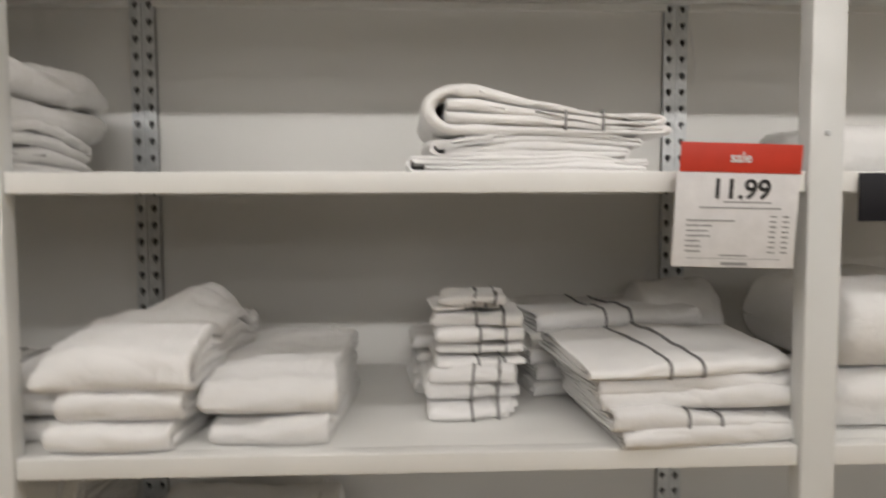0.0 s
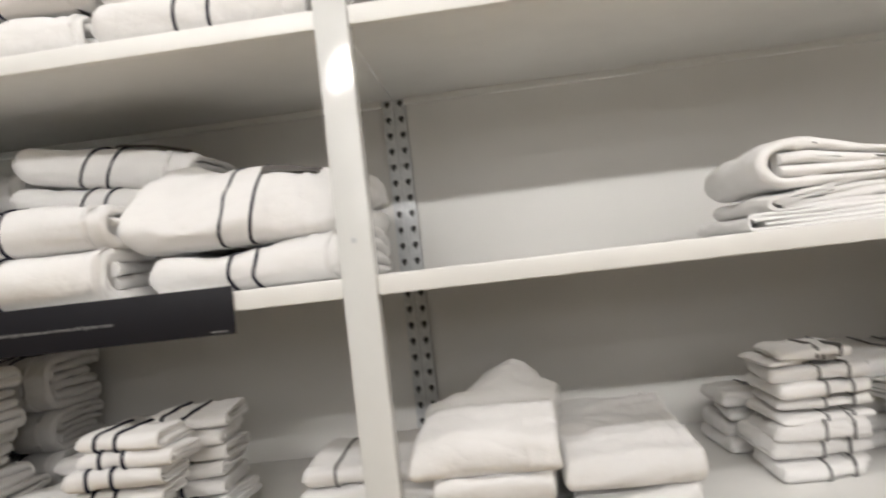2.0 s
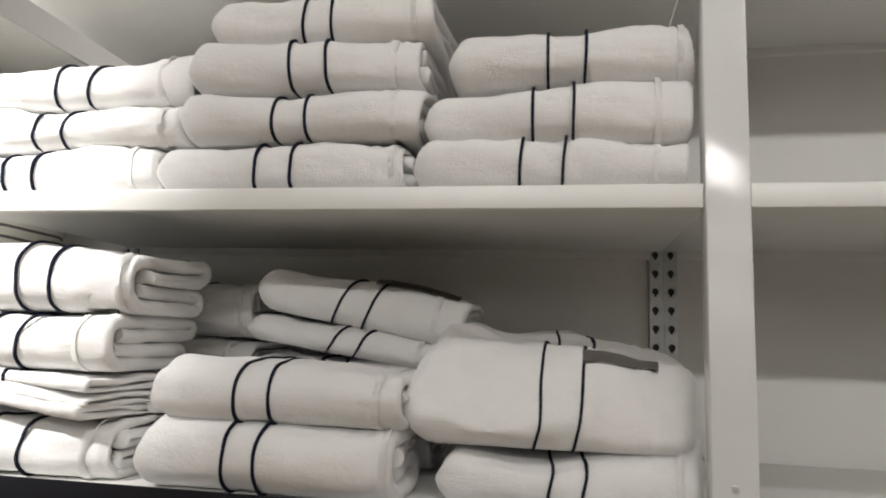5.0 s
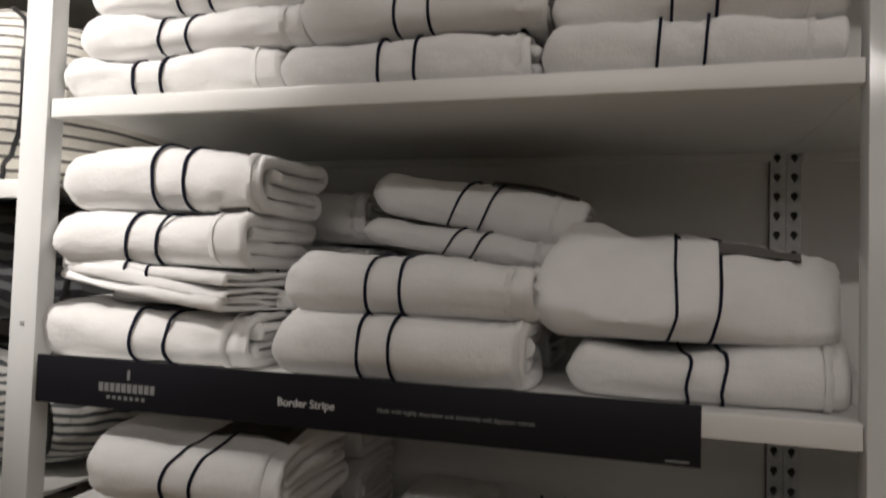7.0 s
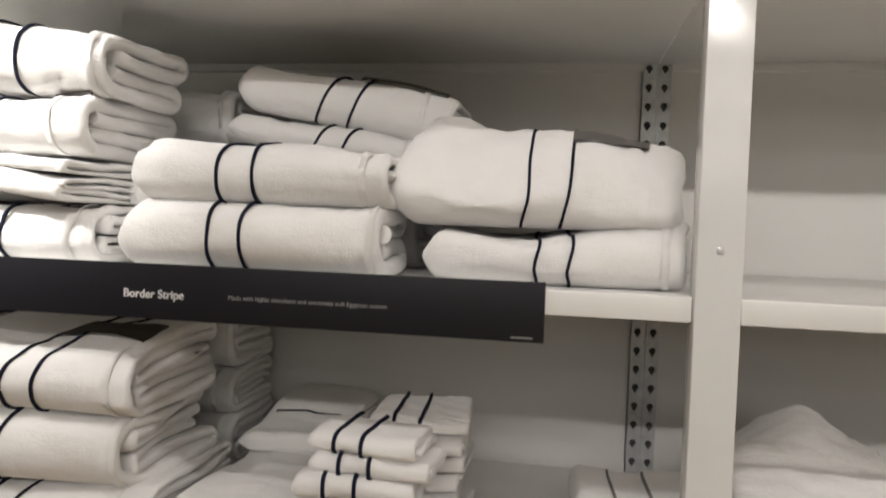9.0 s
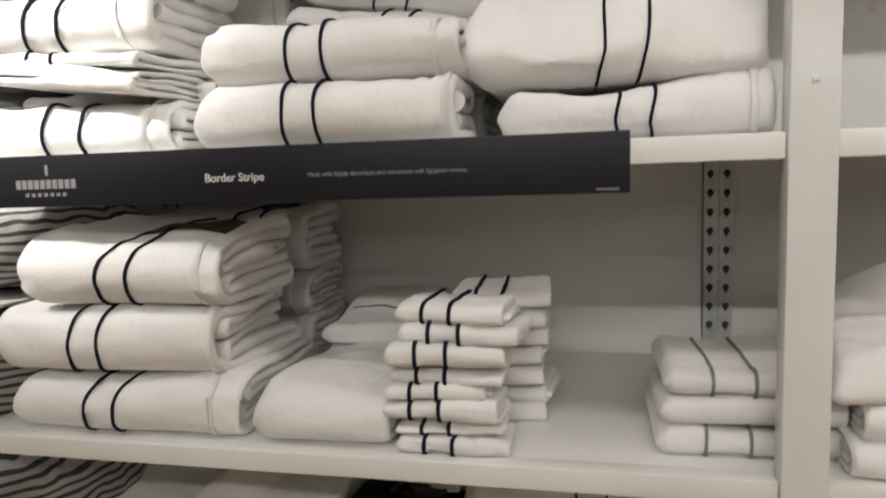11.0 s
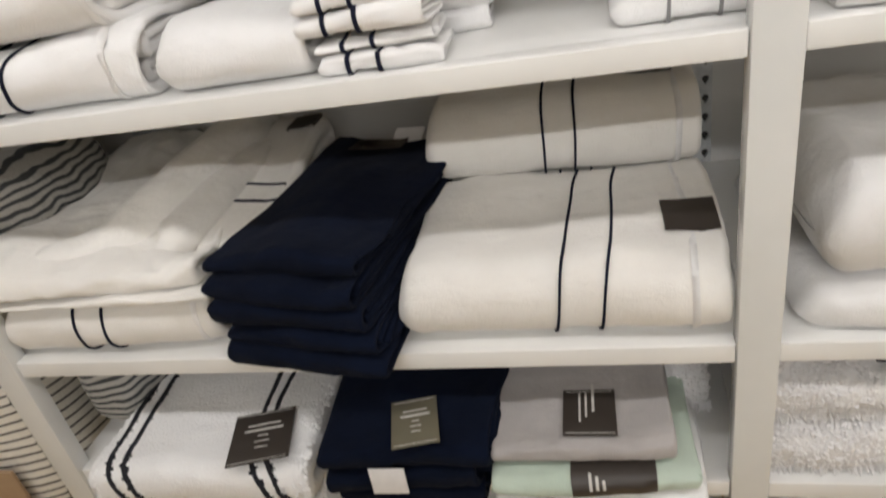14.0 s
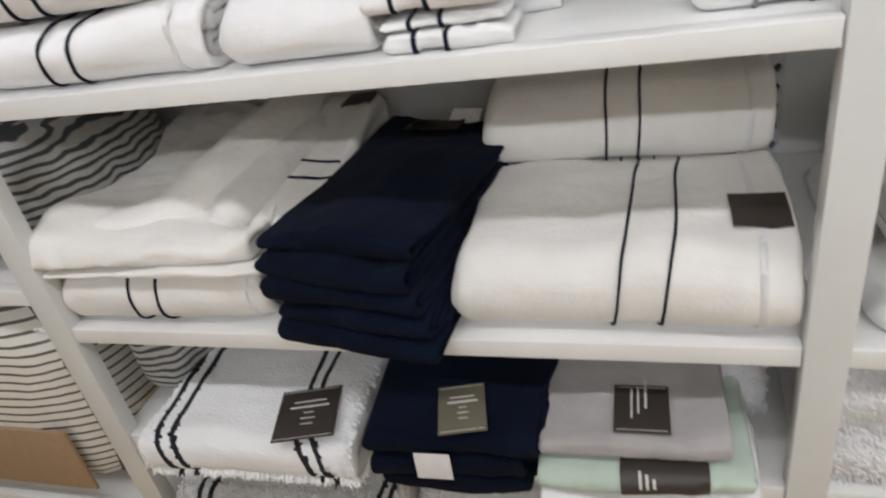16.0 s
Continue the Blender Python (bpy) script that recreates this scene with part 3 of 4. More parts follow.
def shelf(i, z):
    """A pressed-steel shelf: a deck with turned-down lips all round."""
    x0, x1 = POSTS[i] + 0.0275, POSTS[i + 1] - 0.0275
    w = x1 - x0
    s = new("shelf")
    s.location = (x0, 0, z)
    tagged(s, "white enamelled steel shelf with a turned-down front lip", "shelf", "shelves")
    yb = Y_BACK - 0.016
    child("deck", boxes("deck", [(-0.0005, w + 0.0005, Y_FRONT + 0.002, 1.010, -0.006, 0)], SHELFP, 0.001), s)
    child("deck", boxes("deck", [(-0.0262, w + 0.0262, 1.0085, yb, -0.0062, -0.0002)], SHELFP, 0.0012), s)
    child("front_lip", boxes("front_lip", [(0, w, Y_FRONT, Y_FRONT + 0.016, -0.031, -0.0005)], SHELFP, 0.0025), s)
    # no holes are cut: small dark boxes paint the shade inside them
    for xa in (0.052, w - 0.058):
        child("bolt_hole_shade", boxes("bolt_hole_shade", [(xa, xa + 0.006, Y_FRONT + 0.030, Y_FRONT + 0.036, -0.0075, -0.0055)], HOLE, 0.0005), s)
    child("back_lip", boxes("back_lip", [(0, w, yb - 0.012, yb + 0.001, -0.022, -0.005)], SHELFP, 0.0015), s)
    return s


for i in (1, 2, 3):
    for z in LEVELS:
        shelf(i, z)
for z in (0.130, 0.712, 1.232, 1.752, 2.25):
    shelf(0, z)

# ---- things: upper shelf ----
ZA, ZB, ZC, ZD, ZE, ZF = 1.882, 1.463, 1.046, 0.632, 0.368, 0.100
G = "striped bath towels"
BATH = "white terry bath towel with two navy border stripes, folded"


def bath(x0, x1, y, z, H, D=0.30, layers=3, stripes=None, label=BATH, seed=0, **kw):
    fk = {k: kw.pop(k) for k in ("lump", "cap", "rise", "droop", "lean", "square", "ragged", "wedge", "slump", "ridges", "crease", "flare") if k in kw}
    W = x1 - x0
    f = Fold(W, D, H, layers, seed, **fk)
    if stripes is None:
        stripes = (0.42, 0.55)
    st = [s - (x0 + x1) / 2 if s < 0 else -W / 2 + W * s for s in stripes]
    return towel("bath_towel", (x0 + x1) / 2, y, z, f, label, "towel", st, group=kw.pop("group", G), **kw)


z = ZA
for k, (x0, x1, H, st) in enumerate(((-1.80, -1.395, 0.076, (-1.657, -1.609)), (-1.79, -1.375, 0.070, (-1.620, -1.567)), (-1.775, -1.375, 0.068, (-1.595, -1.536)))):
    bath(x0, x1, 0.995 + 0.004 * k, z, H, 0.30, 3, st, lump=0.007, seed=11 + k, ragged=0.016, slant=0.05)
    z += H
z = ZA
for k, (x0, x1, H, st) in enumerate(((-1.405, -1.018, 0.077, (-1.247, -1.193)), (-1.380, -1.005, 0.076, (-1.222, -1.171)), (-1.368, -1.002, 0.077, (-1.202, -1.146)), (-1.345, -0.995, 0.080, (-1.192, -1.147)))):
    bath(x0, x1, 0.990 + 0.003 * k, z, H, 0.36, 3, st, lump=0.0065, seed=21 + k, ragged=0.016)
    z += H
z = ZA
for k, (x0, x1, H, st) in enumerate(((-1.014, -0.652, 0.062, (-0.867, -0.811)), (-1.002, -0.640, 0.084, (-0.850, -0.796)), (-0.972, -0.632, 0.088, (-0.830, -0.781)))):
    bath(x0, x1, 0.990 + 0.004 * k, z, H, 0.36, 3, st, lump=0.0065, seed=31 + k, ragged=0.014)
    z += H

# ---- things: shelf with the black strip sign ----
z = ZB
bath(-1.835, -1.432, 0.992, z, 0.088, 0.24, 3, (-1.637, -1.577), seed=41, ragged=0.02)
z += 0.088
LOOSE = "white terry bath towel with navy stripes, loosely refolded in flat layers"
bath(-1.78, -1.42, 1.10, z, 0.034, 0.20, 2, (), label=LOOSE, seed=42, cap=0.02)
bath(-1.81, -1.470, 0.990, z + 0.020, 0.024, 0.22, 1, (), label=LOOSE, seed=46, yaw=-10, tilt=7, cap=0.012, lump=0.007, crease=0)
bath(-1.81, -1.462, 0.988, z + 0.036, 0.020, 0.22, 1, (), label=LOOSE, seed=47, yaw=-9, tilt=6, cap=0.012, lump=0.007, crease=0)
bath(-1.80, -1.462, 0.990, z + 0.050, 0.020, 0.22, 1, (0.42, 0.56), label=LOOSE, seed=43, yaw=-7, tilt=4, cap=0.012, lump=0.006, crease=0)
z += 0.066
bath(-1.805, -1.445, 0.985, z, 0.086, 0.24, 2, (-1.645, -1.590), seed=44, ragged=0.014, slant=0.05, lump=0.006, tag=(0.120, 0.172, 0.66, 0.69, TAG, "dark brown satin label"))
z += 0.086
bath(-1.79, -1.420, 0.985, z, 0.094, 0.24, 2, (-1.605, -1.551), seed=45, ragged=0.010, tag=(0.05, 0.155, 0.90, 0.96, TAGG, "dark satin label"))
bath(-1.397, -1.012, 0.982, ZB, 0.095, 0.23, 2, (-1.254, -1.204), seed=51, ragged=0.02, lump=0.007)
bath(-1.387, -1.012, 0.990, ZB + 0.093, 0.082, 0.22, 2, (-1.248, -1.198), seed=52, ragged=0.02)
for k in range(3):
    bath(-1.80, -1.392, 1.315, ZB + 0.105 * k, 0.105, 0.24, 3, seed=55 + k)
for k in range(2):
    bath(-1.37, -1.02, 1.225, ZB + 0.088 * k, 0.088, 0.32, 3, seed=58 + k)
bath(-1.365, -1.01, 1.225, ZB + 0.186, 0.052, 0.30, 2, (-1.195, -1.146), seed=61, tilt=8, slant=0.10)
bath(-1.345, -0.975, 1.215, ZB + 0.232, 0.080, 0.31, 3, (-1.188, -1.134), seed=62, tilt=10, slant=0.10, tag=(0.02, 0.165, 0.625, 0.70, TAG, "dark brown satin label"))
bath(-0.978, -0.640, 1.010, ZB, 0.078, 0.32, 2, (-0.823, -0.782), seed=63, lump=0.009, kink=0.003, flare=0.03)
bath(-1.028, -0.650, 1.015, ZB + 0.074, 0.142, 0.37, 1, (-0.840, -0.788), label="thick white terry bath towel with navy stripes, loosely folded", seed=64, lump=0.012, lean=0.035, slump=0.03, wedge=-0.03, slant=0.04, cap=0.05, crease=0.7, flare=0.04,
     ridges=((-0.15, 0.12, -0.02, 0.20, 0.03, -0.008), (0.03, 0.2, 0.16, 0.14, 0.03, -0.010)),
     tag=(0.055, 0.150, 0.625, 0.668, TAGG, "grey satin label"))

# black strip sign clipped to the shelf's front lip
strip = thing("shelf_sign", boxes("shelf_sign", [(0, 0.985, -0.0015, 0.0015, 0, 0.074)], BLACKCARD, 0.0006), pose(-1.794, 0.9735, 1.398),
              "long black printed sign strip along the shelf lip", "sign")
R = pose(0, 0, 0, 90)
letters("title", "Border Stripe", 0.0158, WHITEINK, strip, pose(0.470, -0.0022, 0.0285) @ R, "white lettering", bold=0.0002)
letters("subtitle", "Made with highly absorbent and extremely soft Egyptian cotton", 0.0083, GREYINK, strip, pose(0.6825, -0.0022, 0.0315) @ R, "small grey lettering")
child("logo_bar", boxes("logo_bar", [(0.121 + 0.0103 * k, 0.129 + 0.0103 * k, -0.0022, -0.0014, 0.026, 0.039) for k in range(10)], DIMINK, 0), strip, "dim row of bars in place of a logo")
child("logo_bar", boxes("logo_bar", [(0.136 + 0.0105 * k, 0.142 + 0.0105 * k, -0.0022, -0.0014, 0.015, 0.020) for k in range(7)], DIMINK, 0), strip)
child("logo_mark", boxes("logo_mark", [(0.172, 0.177, -0.0022, -0.0014, 0.045, 0.060)], DIMINK, 0), strip, "small pale mark")
child("print_line", boxes("print_line", [(0.945, 0.972, -0.0022, -0.0014, 0.004, 0.0065)], DIMINK, 0), strip)

# ---- things: shelf of bath, face and hand towels ----
bath(-1.758, -1.352, 0.992, ZC, 0.092, 0.30, 3, (-1.611, -1.560), seed=71, slant=0.03, ragged=0.02)
bath(-1.772, -1.372, 0.985, ZC + 0.092, 0.106, 0.28, 3, (-1.627, -1.577), seed=72, slant=0.06, lump=0.007, ragged=0.03)
bath(-1.722, -1.368, 0.985, ZC + 0.197, 0.108, 0.28, 3, (-1.560, -1.512), label="thick white terry bath towel with navy stripes and a brown label", seed=73, slant=0.08, lump=0.008, slump=0.018, rise=0.012, ragged=0.02,
     tag=(0.01, 0.150, 0.735, 0.85, TAG, "dark brown satin label"))
for k, H in enumerate((0.11, 0.09, 0.12)):
    bath(-1.78, -1.395, 1.34, ZC + (0, 0.11, 0.20)[k], H, 0.22, 3, (0.6, 0.75), seed=75 + k, tag=(0.06, 0.14, 0.78, 0.9, TAG, "dark brown satin label") if k == 2 else None)
bath(-1.340, -1.132, 0.995, ZC, 0.078, 0.50, 2, (), label="white terry hand towel with navy stripes, folded in half", seed=81, rise=0.02, lump=0.006, cross=(0.87, 0.90), group="hand towels")
bath(-1.335, -1.150, 1.24, ZC + 0.086, 0.040, 0.28, 1, (), label="white terry hand towel, loosely folded", seed=82, rise=0.03, lump=0.007, cross=(0.80,), group="hand towels")

WASH = "small white washcloth with two navy stripes, folded in a pile"


def washcloths(x, y, z, rows, seed, D=0.13, group="washcloths", ink=None, lump=0.004, marks=(0.27, 0.52)):
    """A pile of folded washcloths, each a thing of its own: rows of width, height, shift, yaw."""
    for k, (W, H, dx, yaw) in enumerate(rows):
        f = Fold(W, D, H, 2, seed + k, lump=lump, cap=0.012, ragged=0.012, droop=0.003)
        towel("washcloth", x + dx, y + 0.008 * math.sin(k * 2.1), z, f, WASH, "washcloth", (-W / 2 + W * marks[0], -W / 2 + W * marks[1]), yaw=yaw, group=group, sw=0.005 if ink is None else 0.004, stripe_mat=ink)
        z += H * 0.985


washcloths(-1.050, 0.995, ZC, [(0.155, 0.026, 0.005, 0), (0.152, 0.022, 0.003, 3), (0.165, 0.028, -0.010, -2), (0.150, 0.020, -0.013, 2), (0.160, 0.028, -0.003, -3), (0.165, 0.030, 0.002, 2), (0.172, 0.028, 0.018, -4), (0.160, 0.030, 0.006, -7)], 101, 0.12)
washcloths(-1.000, 1.125, ZC, [(0.15, 0.03, 0, 4), (0.15, 0.03, 0.004, -3), (0.155, 0.03, -0.004, 2), (0.15, 0.03, 0.004, 5), (0.15, 0.03, 0.0, -2), (0.15, 0.03, 0.004, 3), (0.15, 0.03, 0.01, 3)], 121, 0.15)

HAND = "white terry hand towel with two thin stripes, folded"
z = ZC
for k, H in enumerate((0.040, 0.037, 0.040)):
    bath(-0.775 + 0.006 * k, -0.535, 1.04 + 0.006 * k, z, H, 0.21, 2, (0.27, 0.50) if k != 1 else (), stripe_mat=PALESTRIPE, sw=0.004, label=HAND, seed=131 + k, group="hand towels", cap=0.02)
    z += H
PLAIN = "plain white terry hand towel, folded"
bath(-0.553, -0.362, 0.992, ZC, 0.044, 0.34, 2, (), label=PLAIN, seed=141, group="hand towels", cap=0, yaw=-3)
bath(-0.538, -0.350, 0.998, ZC + 0.043, 0.045, 0.34, 2, (), label=PLAIN, seed=142, group="hand towels", cap=0, yaw=-4)
bath(-0.575, -0.338, 0.988, ZC + 0.087, 0.058, 0.36, 2, (), label="plain white terry hand towel, loosely folded and humped", seed=143, group="hand towels", cap=0.015, rise=0.065, lump=0.011, yaw=-4, ridges=((-0.12, 0.15, 0.12, 0.18, 0.02, -0.012), (0.03, 0.25, 0.04, 0.32, 0.06, 0.035), (-0.12, 0.28, -0.11, 0.36, 0.06, -0.07), (0.12, 0.32, 0.12, 0.36, 0.04, -0.05)))
bath(-0.320, -0.128, 1.010, ZC, 0.046, 0.37, 2, (), label=PLAIN, seed=145, group="hand towels", cap=0, yaw=-2)
bath(-0.335, -0.118, 1.002, ZC + 0.045, 0.066, 0.38, 2, (), label=PLAIN, seed=146, group="hand towels", cap=0.012, lump=0.010, rise=0.005, slump=0.004, ridges=((-0.02, 0.30, 0.11, 0.34, 0.016, 0.012), (-0.1, 0.15, 0.0, 0.2, 0.03, -0.012)))
bath(-0.39, -0.335, 1.22, ZC, 0.10, 0.30, 2, (), label=PLAIN, seed=147, group="hand towels", cap=0.01, rise=0.05)

washcloths(0.098, 1.125, ZC, [(0.155, 0.034, 0.0, 0), (0.160, 0.032, -0.004, 2), (0.158, 0.027, -0.002, -5), (0.150, 0.022, 0.012, 3), (0.152, 0.022, 0.012, -3), (0.150, 0.024, 0.012, 2), (0.155, 0.030, 0.005, -4), (0.12, 0.013, -0.010, 3), (0.12, 0.012, 0.0, -3)], 151, 0.16, ink=PALESTRIPE, lump=0.0055, marks=(0.50, 0.79))
washcloths(0.075, 1.30, ZC, [(0.155, 0.030, 0.0, 6), (0.150, 0.030, -0.006, 2), (0.158, 0.030, 0.004, -5), (0.150, 0.026, -0.008, 3)], 156, 0.16, ink=PALESTRIPE, lump=0.0055, marks=(0.50, 0.79))
THIN = "thin white cotton bath towel with two narrow stripes, folded flat"
z = ZC
for k, (H, dx) in enumerate(((0.030, 0.0), (0.028, 0.01), (0.028, -0.004), (0.032, 0.002), (0.038, 0.012))):
    bath(0.225 + dx, 0.575 + dx, 1.27 + 0.012 * k, z, H, 0.28, 2, (0.40, 0.55) if k in (0, 4) else (), stripe_mat=PALESTRIPE, sw=0.004, label=THIN, seed=161 + k, group="thin bath towels", cap=0, yaw=6)
    z += H
z = ZC
for k, (H, dx, yw) in enumerate(((0.025, 0.045, 3), (0.027, 0.030, 5), (0.024, 0.018, 2), (0.026, 0.012, 4), (0.030, -0.005, 6))):
    bath(0.265 + dx, 0.610 + dx * 0.4, 0.985 + 0.004 * k, z, H, 0.28, 2, (0.36, 0.52) if k in (1, 4) else (), stripe_mat=PALESTRIPE, sw=0.0035, label=THIN, seed=171 + k, group="thin bath towels", cap=0, yaw=yw, rise=0.004 if k == 4 else 0, lump=0.007)
    z += H
bath(0.47, 0.66, 1.38, ZC, 0.20, 0.18, 3, (), label="thick white towel, folded on end behind the others", seed=181, group="bath towels", lump=0.008)
for k, H in enumerate((0.095, 0.14)):
    bath(0.665 + 0.01 * k, 1.05, 1.02, ZC + 0.095 * k, H, 0.34, 2, (), label="thick white terry bath towel, folded", seed=185 + k, group="bath towels", lump=0.009)

# pile on the upper shelf of the second bay: folds turn towards the first bay
f = Fold(0.26, 0.385, 0.026, 2, 191, cap=0, lump=0.004)
towel("bath_towel", -0.015, 1.17, ZB, f, "white cotton towel with narrow stripes, folded flat", "towel", (), yaw=-90, group="thin bath towels")
f = Fold(0.25, 0.35, 0.032, 2, 192, cap=0, lump=0.005)
towel("bath_towel", 0.012, 1.17, ZB + 0.026, f, "white cotton towel with narrow stripes, folded flat", "towel", (), yaw=-90, group="thin bath towels", cross=(0.74, 0.78))
f = Fold(0.26, 0.405, 0.074, 2, 193, cap=0, lump=0.007, rise=-0.045, square=2.0)
rb = towel("bath_towel", 0.008, 1.17, ZB + 0.060, f, "white terry bath towel with two narrow stripes, folded over", "towel", (), yaw=-90, group="thin bath towels", cross=(0.865, 0.915))
for yy in (0.226, 0.285):
    child("stripe", boxes("stripe", [(0.105, 0.1325, yy - 0.002, yy + 0.002, 0.006, 0.038)], PALESTRIPE, 0.0005), rb, "narrow woven stripe")
bath(0.70, 1.0, 1.1, ZB, 0.09, 0.3, 3, (), label="white terry bath towel, folded", seed=195, group="bath towels")


def strand(pts, label):
    """A thin plastic tag string, hanging from a slot."""
    cu = bpy.data.curves.new("tag_string", "CURVE")
    cu.dimensions, cu.bevel_depth, cu.bevel_resolution = "3D", 0.0013, 1
    s = cu.splines.new("POLY")
    s.points.add(len(pts) - 1)
    for a, p in zip(s.points, pts):
        a.co = (*p, 1)
    tmp = bpy.data.objects.new("string_tmp", cu)
    me = bpy.data.meshes.new_from_object(tmp)
    bpy.data.objects.remove(tmp)
    me.materials.clear()
    me.materials.append(WHITECARD)
    thing("tag_string", me, pose(0, 0, 0), label, "string", "tag strings")


strand([(0.640 + 0.022 * math.sin(i / 4.0) * i / 12, 1.566 - 0.004 * math.sin(i / 3), 1.835 - 0.013 * i) for i in range(12)], "thin white plastic tag string hanging from a slot")
strand([(0.555 - 0.020 * math.sin(i / 11 * math.pi), 1.570, 1.265 - 0.010 * i) for i in range(12)], "thin white plastic tag string hanging from a slot")

# ---- sale sign and black strip beyond ----
sale = thing("price_sign", boxes("price_sign", [(-0.091, 0.091, -0.001, 0.001, -0.09, 0.052)], WHITECARD, 0.0006), pose(0.466, 0.955, 1.4115, 4, 1.5, 0),
             "white price card with a red sale header in a clear holder", "sign")
child("header", boxes("header", [(-0.088, 0.090, -0.0022, -0.0006, 0.048, 0.090)], REDCARD, 0.0004), sale, "red sale header card")
child("holder_clip", boxes("holder_clip", [(-0.03, 0.03, 0.0012, 0.020, 0.030, 0.040)], WHITECARD, 0.001), sale)
letters("sale_word", "sale", 0.021, WHITEINK, sale, pose(0.0, -0.0032, 0.063) @ R, "white lettering", bold=0.0004)
letters("price", "11.99", 0.040, BLACKINK, sale, pose(0.004, -0.0018, 0.011) @ R, "black price figures", bold=0.0007)
rows = [(-0.02, 0.05, 0.0045, 0.0065), (-0.055, 0.065, -0.004, -0.002)]
rows += [(-0.072, -0.072 + w, -0.023 - 0.0075 * k, -0.0208 - 0.0075 * k) for k, w in enumerate((0.07, 0.037, 0.032, 0.035, 0.020, 0.022, 0.022))]
rows += [(x, x + 0.009, -0.023 - 0.0075 * k, -0.0208 - 0.0075 * k) for k in range(-1, 7) for x in (0.051, 0.070)]
rows += [(-0.02, 0.02, -0.0735, -0.0715), (-0.07, 0.07, -0.0775, -0.0768)]
for k, (a, b, c, d) in enumerate(rows):
    child("print_line", boxes("print_line", [(a, b, -0.0018, -0.0009, c, d)], GREYINK, 0), sale)
child("print_bar", boxes("print_bar", [(-0.017, 0.021, -0.0018, -0.0009, -0.087, -0.0825)], GREYINK, 0), sale)
thing("shelf_sign", boxes("shelf_sign", [(0, 0.985, -0.0015, 0.0015, 0, 0.072)], BLACKCARD, 0.0006), pose(0.660, 0.9735, 1.388), "long black printed sign strip along the shelf lip", "sign")

# ---- things: lower shelf with navy towels ----
bath(-1.805, -1.405, 0.992, ZD, 0.108, 0.36, 3, (-1.653, -1.599), label="cream-white bath towel with two navy stripes, rolled fold", seed=201, cloth=CREAM, ragged=0.03, lump=0.006, cap=0.02)
bath(-1.815, -1.385, 0.978, ZD + 0.106, 0.014, 0.40, 1, (), label="loose hem of a cream-white terry bath towel", seed=206, cloth=CREAM, cap=0.02, lump=0.003, wedge=0.01)
drape = bath(-1.835, -1.405, 0.980, ZD + 0.120, 0.052, 0.56, 1, (), label="cream-white terry bath towel, draped over the pile with a rolled fold", seed=202, cloth=CREAM, rise=0.035, lump=0.010, cap=0.03, slump=0.008,
     ridges=((-0.13, 0.24, -0.105, 0.52, 0.005, -0.006), (-0.20, 0.10, 0.02, 0.08, 0.05, 0.012), (0.17, 0.12, 0.18, 0.5, 0.035, -0.04)))
soft_roll("rolled_fold", [(0.130, 0.53, 0.090), (0.122, 0.40, 0.092), (0.105, 0.28, 0.078), (0.078, 0.18, 0.062), (0.025, 0.108, 0.046), (-0.075, 0.085, 0.034), (-0.15, 0.090, 0.020)],
          (0.040, 0.058, 0.060, 0.054, 0.044, 0.034, 0.016), drape, CREAM, 203, "thick rounded fold of the draped towel")
soft_roll("rolled_fold", [(0.180, 0.46, 0.060), (0.172, 0.32, 0.058), (0.156, 0.21, 0.048), (0.136, 0.125, 0.040), (0.118, 0.095, 0.034)],
          (0.030, 0.046, 0.048, 0.042, 0.022), drape, CREAM, 207, "turned-under edge of the draped towel")
bath(-1.47, -1.325, 1.06, ZD, 0.165, 0.46, 3, (), label="white bath towel with navy stripes, folded behind the pile", seed=204, cloth=CREAM, cross=(0.725, 0.765), tag=(0.0, 0.06, 0.93, 0.98, TAG, "dark brown satin label"), rise=0.06)
NV = "navy blue terry bath towel, folded"
z = ZD + 0.001
for k, (dx, dy, yw, H) in enumerate(((0.0, -0.045, -8, 0.038), (0.004, -0.030, -10, 0.036), (-0.010, -0.035, -9, 0.036), (-0.020, -0.030, -11, 0.040), (-0.012, -0.012, -12, 0.030))):
    f = Fold(0.268, 0.44, H, 2, 211 + k, lump=0.007, cap=0.02, rise=0.015, ragged=0.016, droop=0.004)
    towel("bath_towel", -1.245 + dx, 0.975 + dy, z, f, NV, "towel", (), cloth=NAVY, yaw=yw, group="navy bath towels")
    z += H
f = Fold(0.060, 0.045, 0.0016, 1, 219, lump=0.001, cap=0)
towel("care_label", -1.135, 1.335, z + 0.012, f, "small white sewn care label on a navy towel", "label", (), cloth=WHITECARD, yaw=-14, roll=32)
f = Fold(0.105, 0.05, 0.0016, 1, 218, lump=0.001, cap=0)
towel("label_card", -1.185, 1.290, z + 0.024, f, "dark brown satin label on a navy towel", "label", (), cloth=TAG, yaw=-14)
bath(-1.100, -0.636, 0.984, ZD, 0.132, 0.33, 3, (-0.866, -0.804), label="thick cream-white bath sheet with navy stripes and a brown label", seed=221, cloth=CREAM, lump=0.006, cap=0.03, slump=0.012, slant=0.06,
     tag=(0.148, 0.222, 0.71, 0.795, TAG, "dark brown satin label"))
bath(-1.085, -0.645, 1.275, ZD, 0.125, 0.29, 3, (-0.871, -0.817), seed=222, cloth=CREAM)
bath(-1.090, -0.640, 1.255, ZD + 0.124, 0.140, 0.30, 3, (-0.886, -0.836), seed=223, cloth=CREAM, slant=0.03, tag=(0.10, 0.19, 0.735, 0.80, TAG, "dark brown satin label"))
